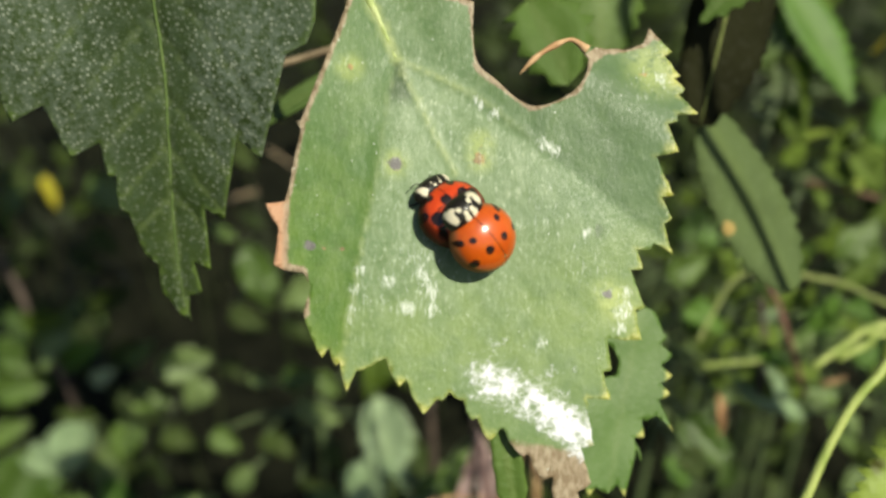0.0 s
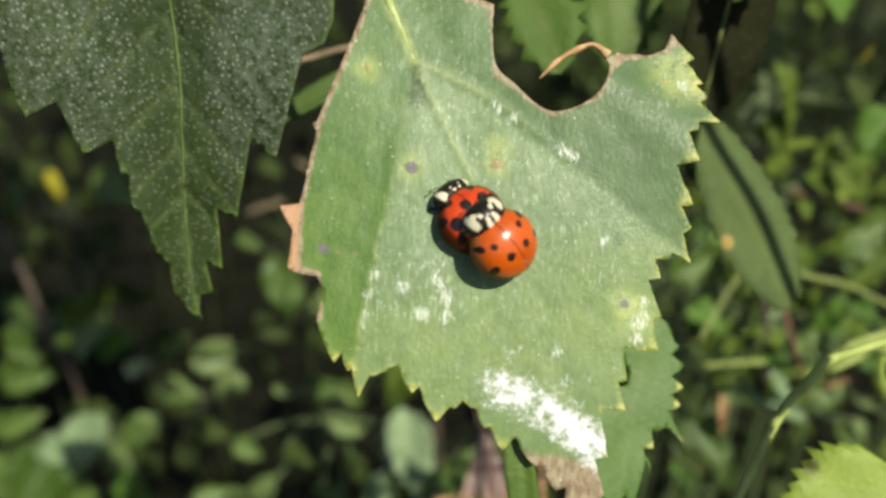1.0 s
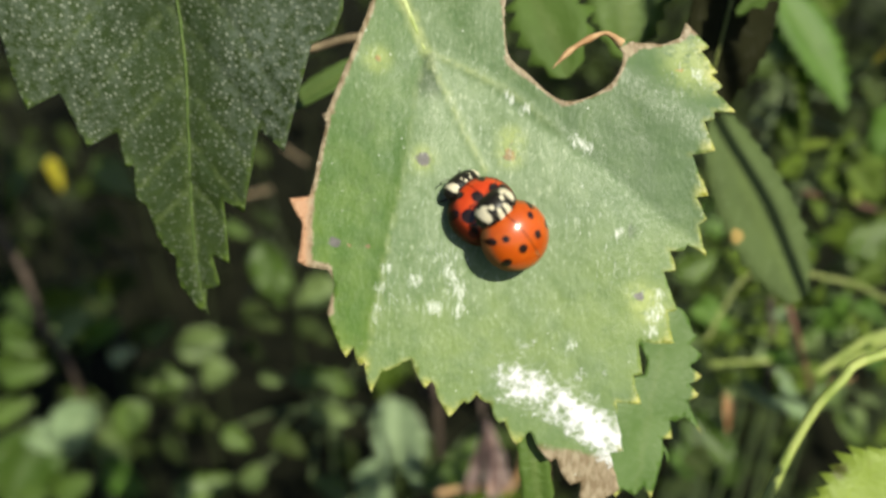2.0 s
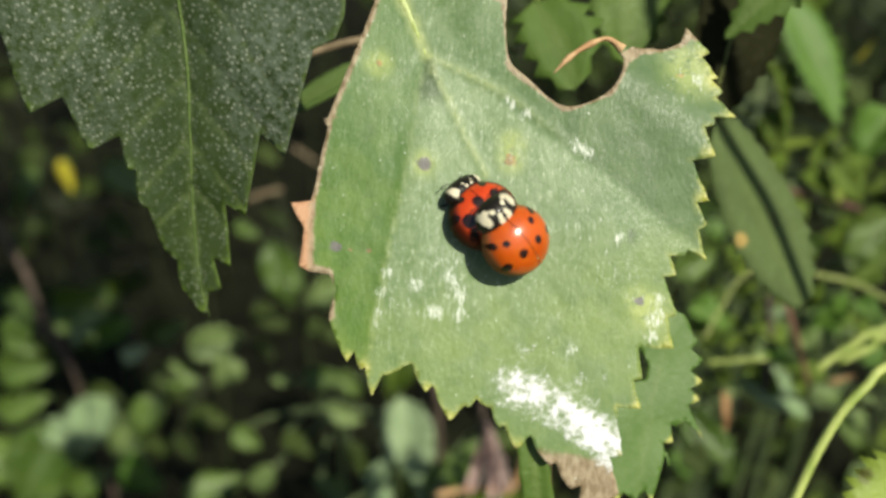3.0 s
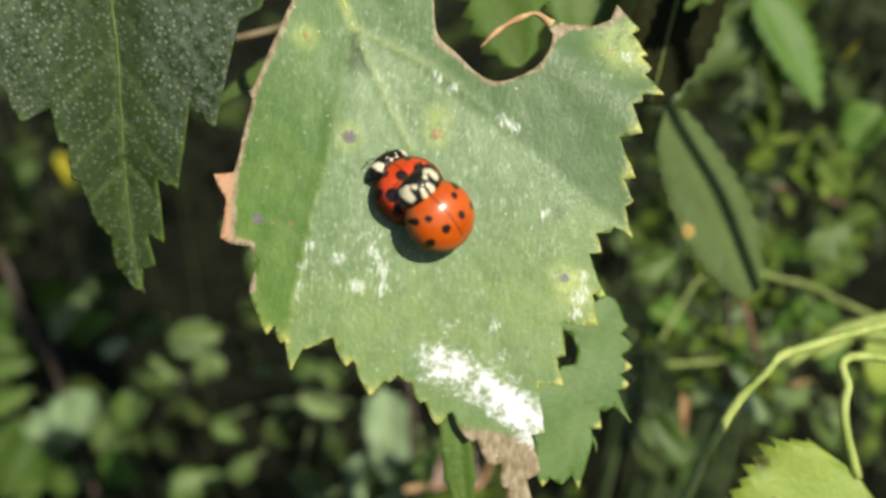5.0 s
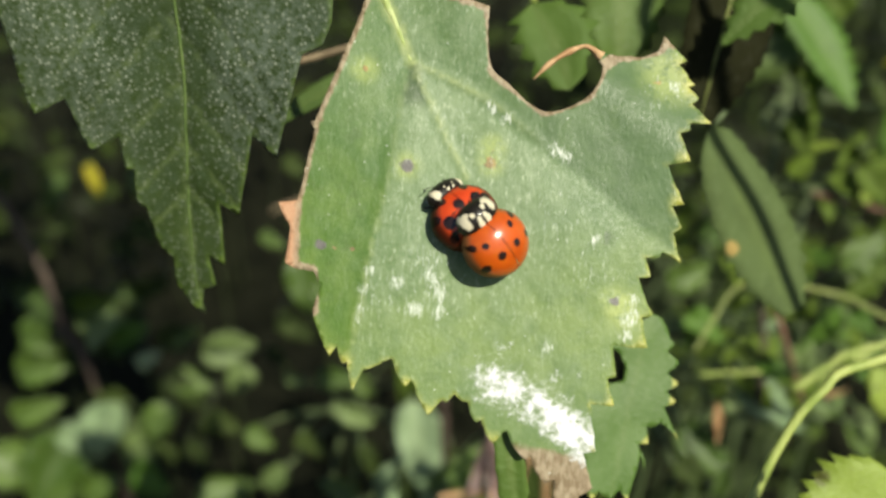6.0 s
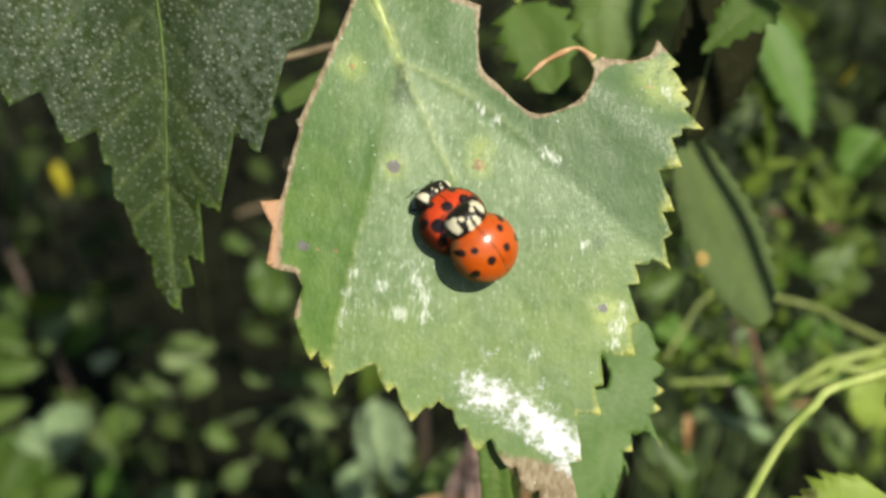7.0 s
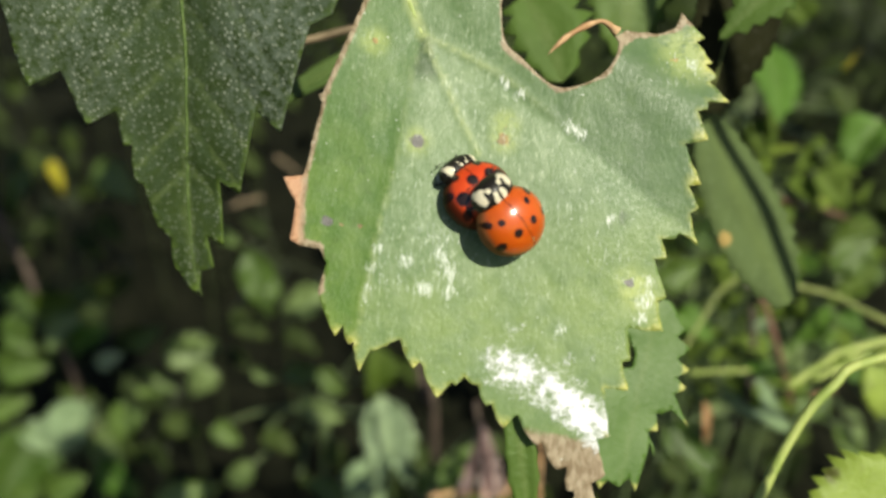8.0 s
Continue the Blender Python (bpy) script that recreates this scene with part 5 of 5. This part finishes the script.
def stalk(name, label, material, points, radii, category="stalk"):
    ob = part(name, tube(bmesh.new(), [tuple(p) for p in spline(points, 6)], radii, 8), material)
    ob.matrix_world = SITE
    return tagged(ob, label, category)


far_right = (150, 165, -30)
fork = thing("shoot", SITE, "bright yellow-green forked shoot rooted among the brambles", "plant")
part("stalk", tube(bmesh.new(), spline([(69.1, 158.0, -24.9), (76.1, 158.0, -19.9), (83.4, 158.0, -16.3), (118, 160, -10), far_right, under(far_right)], 6), [0.5, 0.75], 8), STALK, fork)
part("stalk", tube(bmesh.new(), spline([(74.9, 160.0, -23.5), (81.5, 160.0, -20.3), (88.1, 160.0, -18.9), far_right], 6), [0.5, 0.7], 8), STALK, fork)
share("leaf", UNIT["lime"][0], fork, SITE.inverted() @ lay((86.5, 162.0, -19.2), (97.2, 160.0, -27.7), 10) @ Matrix.Diagonal((0.45, 0.5, 0.5, 1)))

lime = thing("shoot", SITE, "arching shoot with a fresh yellow-green toothed leaf", "plant")
aside = (92, 102, -20)
part("stalk", tube(bmesh.new(), spline([(35.0, 95.0, -34.7), (37.5, 95.0, -29.8), (40.0, 95.0, -24.2), (42.8, 95.0, -19.2), (45.7, 95.0, -15.9), (50.1, 96.0, -13.1), (70, 100, -10), aside, under(aside)], 6), [0.42, 0.5, 0.55, 0.6], 8), STALK, lime, "arching pale stalk")
part("leaf_stalk", tube(bmesh.new(), spline([(56.4, 94.0, -27.3), (54.7, 94.0, -21.2), (55.4, 95.0, -17.5), (58.7, 97.0, -13.8), aside], 6), [0.55], 8), STALK, lime)
b, t = Vector((56.4, 94.0, -27.0)), Vector((43.1, 92.0, -39.6))
blade = new("leaf", blade_mesh("leaf", (t - b).length, 19.0, 12, 0.13, LIME, seed=21, taper=0.5, round_base=0.36, fold=0.02, droop=0.01, uneven=0.35))
blade.parent, blade.matrix_basis = lime, SITE.inverted() @ lay(b, t, 5)

stalk("twig", "grey-brown curved twig rising from the litter", TWIG, [(-224.8, 380.0, 20.9), (-203.7, 385.0, -15.9), (-192.7, 390.0, -48.6), (-178.0, 400.0, -87.4), under((-170.9, 410.0, -119.6))], [1.8], "twig")
stalk("twig", "thin brown upright twig among the leaves", TWIG, [(-11.8, 262.0, -29.4), (-7.1, 264.0, -51.7), (-3.2, 267.0, -70.9), under((1.7, 270.0, -90.5))], [1.4], "twig")

stalk("twig", "thin brown twig between the hanging leaves", TAN_TWIG, [(-24.9, 104.0, 22.8), (-19.6, 104.0, 24.1), (-15.7, 104.0, 25.3), (-10.1, 104.0, 27.0), (-4.4, 100.0, 32.8), on_branch(0)], [0.55, 0.5], "twig")

# a dry seed husk on a twig
husk = thing("seed_husk", SITE, "dry pinkish-brown husk on an orange twig", "seed husk")
for a, b, w in (((9.0, 205.0, -44.8), (10.2, 203.0, -64.9), 0.2), ((7.9, 206.0, -48.6), (3.7, 204.0, -64.1), 0.17), ((9.5, 204.0, -46.0), (13.3, 203.0, -63.1), 0.15)):
    a, b = Vector(a), Vector(b)
    size = (b - a).length
    me = UNIT.setdefault("husk", blade_mesh("scale", 30, 30, 7, 0.05, DRY, seed=70, taper=0.35, round_base=0.8, fold=0.6, droop=0.05))
    share("scale", me, husk, SITE.inverted() @ lay(a, b, 0) @ Matrix.Diagonal((w * size / 30, size / 30, size / 30, 1)))
part("twig", tube(bmesh.new(), spline([(-3.6, 204.0, -64.2), (4.9, 204.0, -62.7), (14.8, 204.0, -63.1), (23.6, 206.0, -65.7), under((29.3, 215.0, -71.6))], 6), [0.8, 0.9], 8), ORANGE_DRY, husk)
part("stem", tube(bmesh.new(), spline([(7.2, 206.0, -40.0), (8.8, 206.0, -52.9), (9.5, 205.0, -63.5)], 5), [0.8], 8), TWIG, husk)


def thicket():
    """Low plants farther back, nearer, denser and lighter to the right."""
    rnd = random.Random(23)
    back = SITE.inverted()
    count = 0
    while count < 300:
        w = Vector((rnd.uniform(-0.95, 1.15), rnd.uniform(0.18, 1.9), rnd.uniform(0.04, 0.42)))
        p = (back @ w) / MM
        right = p.x > 0.10 * p.y
        if p.y < (250 if right else 430) or abs(p.x) > 0.75 * p.y or p.z > 0.42 * p.y or p.z < -0.45 * p.y:
            continue
        if right != (count % 4 > 0):
            continue
        count += 1
        # Where shade falls, plants get the darkened leaf and stalk copies.
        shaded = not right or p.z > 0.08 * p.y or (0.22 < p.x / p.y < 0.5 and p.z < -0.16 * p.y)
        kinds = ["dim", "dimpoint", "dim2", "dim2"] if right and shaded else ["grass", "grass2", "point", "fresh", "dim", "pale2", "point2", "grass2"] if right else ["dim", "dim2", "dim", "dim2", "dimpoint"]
        leaves = []
        near = p.y < 450
        for k in range(rnd.randint(6, 10)):
            spread = 30 if near else 45
            b = p + Vector((rnd.uniform(-spread, spread), rnd.uniform(-25, 35), rnd.uniform(-spread, spread)))
            size = rnd.uniform(8, 17) if near else rnd.uniform(12, 32)
            a = rnd.uniform(0, 2 * math.pi)
            t = b + size * Vector((math.cos(a), rnd.uniform(-0.7, 0.2), 0.8 * math.sin(a) - 0.35)).normalized()
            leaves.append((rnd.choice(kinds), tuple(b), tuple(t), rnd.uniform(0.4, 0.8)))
        ob = plant("seedling", "leafy olive-green plant of the undergrowth" if right else "undergrowth plant with leaves painted dark to stand for shade", "plant", leaves, DIM_STALK if shaded else DULL_STALK, 0.8 if near else 1.2, turn_seed=count + 30, wild=42)
        tagged(ob, "", "", "undergrowth")


thicket()


# ---- what moves ----
def sway(ob, rows):
    """Drift in the wind: seconds, millimetres to the right and up in the site's axes."""
    rest = ob.matrix_world.copy()
    walk(ob, [(t, Matrix.Translation(SITE.to_3x3() @ Vector((x * MM, 0, z * MM))) @ rest) for t, x, z in rows])


def motions():
    pair = [(0, -0.33, 0), (0.5, 0, 0.22), (1, 0.05, 0.05), (1.5, -0.19, 0.1), (3, -0.19, 0.12), (3.5, -0.14, 0.05), (4, 0, 0), (4.5, 0.05, -0.05), (6, 0.05, -0.1), (6.5, 0.1, -0.18), (7, 0.18, -0.14), (7.5, 0.14, -0.1), (8, 0.22, -0.1)]
    sway(male, pair)
    sway(female, [(t, 0.6 * x, 0.6 * z) for t, x, z in pair])
    sway(behind, [(0, -0.7, -0.3), (0.5, -0.8, -0.6), (1, -1.0, -0.5), (1.5, -0.4, -0.2), (3, -0.2, -0.3), (3.5, 0, 0), (4, -1.0, -0.5), (4.5, -1.1, -0.5), (6, -0.8, -0.4), (6.5, -0.6, -0.4), (7, -0.9, -0.3), (7.5, -0.3, 0), (8, -0.7, -0.1)])
    sway(striped, [(0, 0.8, 0.8), (0.5, 1.9, 1.7), (1, -1.5, -0.2), (1.5, -1.4, -0.7), (3, -0.8, -0.7), (3.5, 0, 0), (4, -1.5, -0.5), (4.5, -1.5, -1.1), (6, -0.7, -1.0), (6.5, -2.6, -1.3), (7, -2.8, -1.5), (7.5, -2.8, -2.0), (8, -2.4, -1.0)])
    tangle = [(0, 2.4, 0.9), (0.5, 3.1, -1.9), (1, 0.7, 2.0), (1.5, 1.4, -0.5), (3, 0.9, 0.8), (3.5, 0, 0), (4, -0.4, 0.8), (4.5, -1.5, -0.5), (6, -1.5, -0.3), (6.5, -2.5, -0.1), (7, -4.0, -0.8), (7.5, -3.5, -0.8), (8, -2.8, -0.2)]
    for ob in (node_plant, node_plant_b, node_plant_c, *back_plants):
        sway(ob, tangle)
    sway(fork, [(0, 2.8, 1.5), (0.5, 3.5, -1.6), (1, -1.0, 0.7), (1.5, -0.3, -1.3), (3, 0.3, 0.9), (3.5, 0, 0), (4, -2.0, 0.2), (4.5, 4.2, 2.2), (6, -3.8, -1.4), (6.5, -3.4, -1.1), (7, -4.0, -1.5), (7.5, -5.9, -1.8), (8, -4.4, -1.3)])
    sway(lime, [(0, 5.1, 0.7), (0.5, 6.0, -0.8), (1, -4.2, 2.0), (1.5, -3.8, 0.6), (3, 0.8, 0.5), (3.5, 0, 0), (4, -4.6, 1.4), (4.5, -4.5, 0.4), (6, -2.2, 0.6), (6.5, -0.7, 0.5), (7, -1.7, -0.2), (7.5, -6.3, -0.1), (8, -2.0, 0.2)])
    for ob in (round_plant, clump_plant):
        sway(ob, [(0, -10.1, -3.7), (0.5, 1.8, -1.4), (1, 2.8, -3.6), (1.5, -4.9, -2.3), (3, 1.8, -1.1), (3.5, 0, 0), (4, 2.4, -0.6), (4.5, 2.2, -0.5), (6, 1.9, -3.0), (6.5, -5.2, -5.5), (7, -7.5, -4.4), (7.5, -7.9, -4.0), (8, -9.1, -4.4)])
    sway(pale_plant, [(0, -8.0, -5.6), (0.5, 3.2, -3.8), (1, -3.4, -6.4), (1.5, -10.3, -5.3), (3, -0.5, -1.8), (3.5, 0, 0), (4, 2.3, -1.2), (4.5, 1.6, -1.3), (6, -1.6, -4.7), (6.5, -8.2, -8.9), (7, -6.7, -5.9), (7.5, -12.2, -6.5), (8, -9.1, -4.4)])
    sway(yellow_plant, [(0, -7.5, 0.3), (0.5, 0.3, -2.0), (1, -9.8, -2.7), (1.5, -9.0, -0.1), (3, -1.5, -1.3), (3.5, 0, 0), (4, 0.7, -2.0), (4.5, 6.6, -0.4), (6, 2.9, -1.9), (6.5, -3.9, -6.1), (7, -2.8, -3.6), (7.5, -7.4, -4.4), (8, -9.8, -2.3)])
    sway(gap_leaf, [(0, 2.5, 0.6), (0.5, 2.7, 1.5), (1, -0.6, 2.3), (1.5, -0.9, 1.5), (3, 0.1, -0.4), (3.5, 0, -0), (4, -1.6, 0.8), (4.5, -0.8, 0.3), (6, 0.7, 0.4), (6.5, 0.4, 1), (7, -0, 0.4), (7.5, -2, 0.2), (8, -1.1, -0.6)])
    for ob in (upper_plant, upper_plant_b):
        sway(ob, [(0, 8.7, 3.3), (0.5, 6.2, -1.4), (1, 1.2, 1.9), (1.5, 5.8, -1.3), (3, -0.4, -0.1), (3.5, 0, -0), (4, 3.2, 2.7), (4.5, 2.8, 0.5), (6, 4.7, 1.7), (6.5, -0.1, 2.7), (7, -1.8, -0.8), (7.5, -5.5, -2.3), (8, -4.3, 0.4)])
    sway(stem_plant, [(0, -5.3, 3.8), (0.5, 1.7, -2), (1, 1.7, -2.1), (1.5, -3.8, -1.3), (3, 1, -1.1), (3.5, 0, -0), (4, 3.5, -0.6), (4.5, 2.9, 1.1), (6, 2.3, -0.2), (6.5, -1.6, -1.9), (7, -3.9, 0.7), (7.5, -5.5, -0.7), (8, -5.2, 0.9)])
    sway(mid_plant, [(0, -5.9, 4.4), (0.5, 2, -1.8), (1, 1.5, -2.3), (1.5, -4.1, -1.3), (3, 0.9, -0.7), (3.5, 0, -0), (4, 3.7, -0.7), (4.5, 3.6, -1.1), (6, 6, -3.2), (6.5, -6.4, -4.1), (7, 0.1, -4.9), (7.5, -7.2, -4.8), (8, -8, -3.5)])
    sway(shade_dark_leaf, [(0, 1.7, 0.0), (0.5, 3.9, -0.9), (1, -0.7, 1.7), (1.5, -1.6, 0.5), (3, -0.5, 0.8), (3.5, 0.0, 0.0), (4, -0.8, 0.2), (4.5, -2.3, 0.5), (6, -0.8, 1.2), (6.5, -1.0, 1.0), (7, -0.7, 0.0), (7.5, -1.4, 0.6), (8, -0.7, 1.1)])
    sway(high_tip, [(0, -0.6, 1.5), (0.5, -1.6, -4.6), (1, 0.8, 4.7), (1.5, 0.7, 3.5), (3, -1.3, -0.7), (3.5, 0.0, 0.0), (4, -0.4, 1.0), (4.5, 0.1, 1.3), (6, -0.4, -0.4), (6.5, -1.1, -0.5), (7, -1.5, -0.7), (7.5, -2.1, -0.3), (8, -1.7, -1.4)])
    swing = [(0, (86.6, 203.0, 65.3), (104.9, 198.6, 34.0)), (0.5, (90.6, 203.0, 72.7), (90.9, 182.9, 47.0)), (1, (86.9, 203.0, 78.5), (86.6, 180.3, 55.0)), (1.5, (80.2, 203.0, 64.1), (100.7, 197.4, 33.3)), (3, (81.5, 203.0, 59.9), (95.8, 200.2, 30.4)), (3.5, (83.6, 203.0, 59.2), (97.1, 199.9, 29.6)), (4, (82.8, 203.0, 62.5), (99.7, 199.1, 33.1)), (4.5, (81.3, 203.0, 61.4), (99.3, 198.9, 30.3)), (6, (79.7, 203.0, 64.6), (99.8, 198.0, 32.6)), (6.5, (73.7, 203.0, 56.9), (73.5, 179.0, 34.8)), (7, (76.5, 203.0, 61.6), (92.3, 200.4, 29.6)), (7.5, (72.0, 203.0, 58.1), (88.3, 200.0, 26.9)), (8, (74.6, 203.0, 52.3), (71.1, 177.9, 31.7))]
    walk(swinging, [(t, lay(base, tip)) for t, base, tip in swing])


motions()
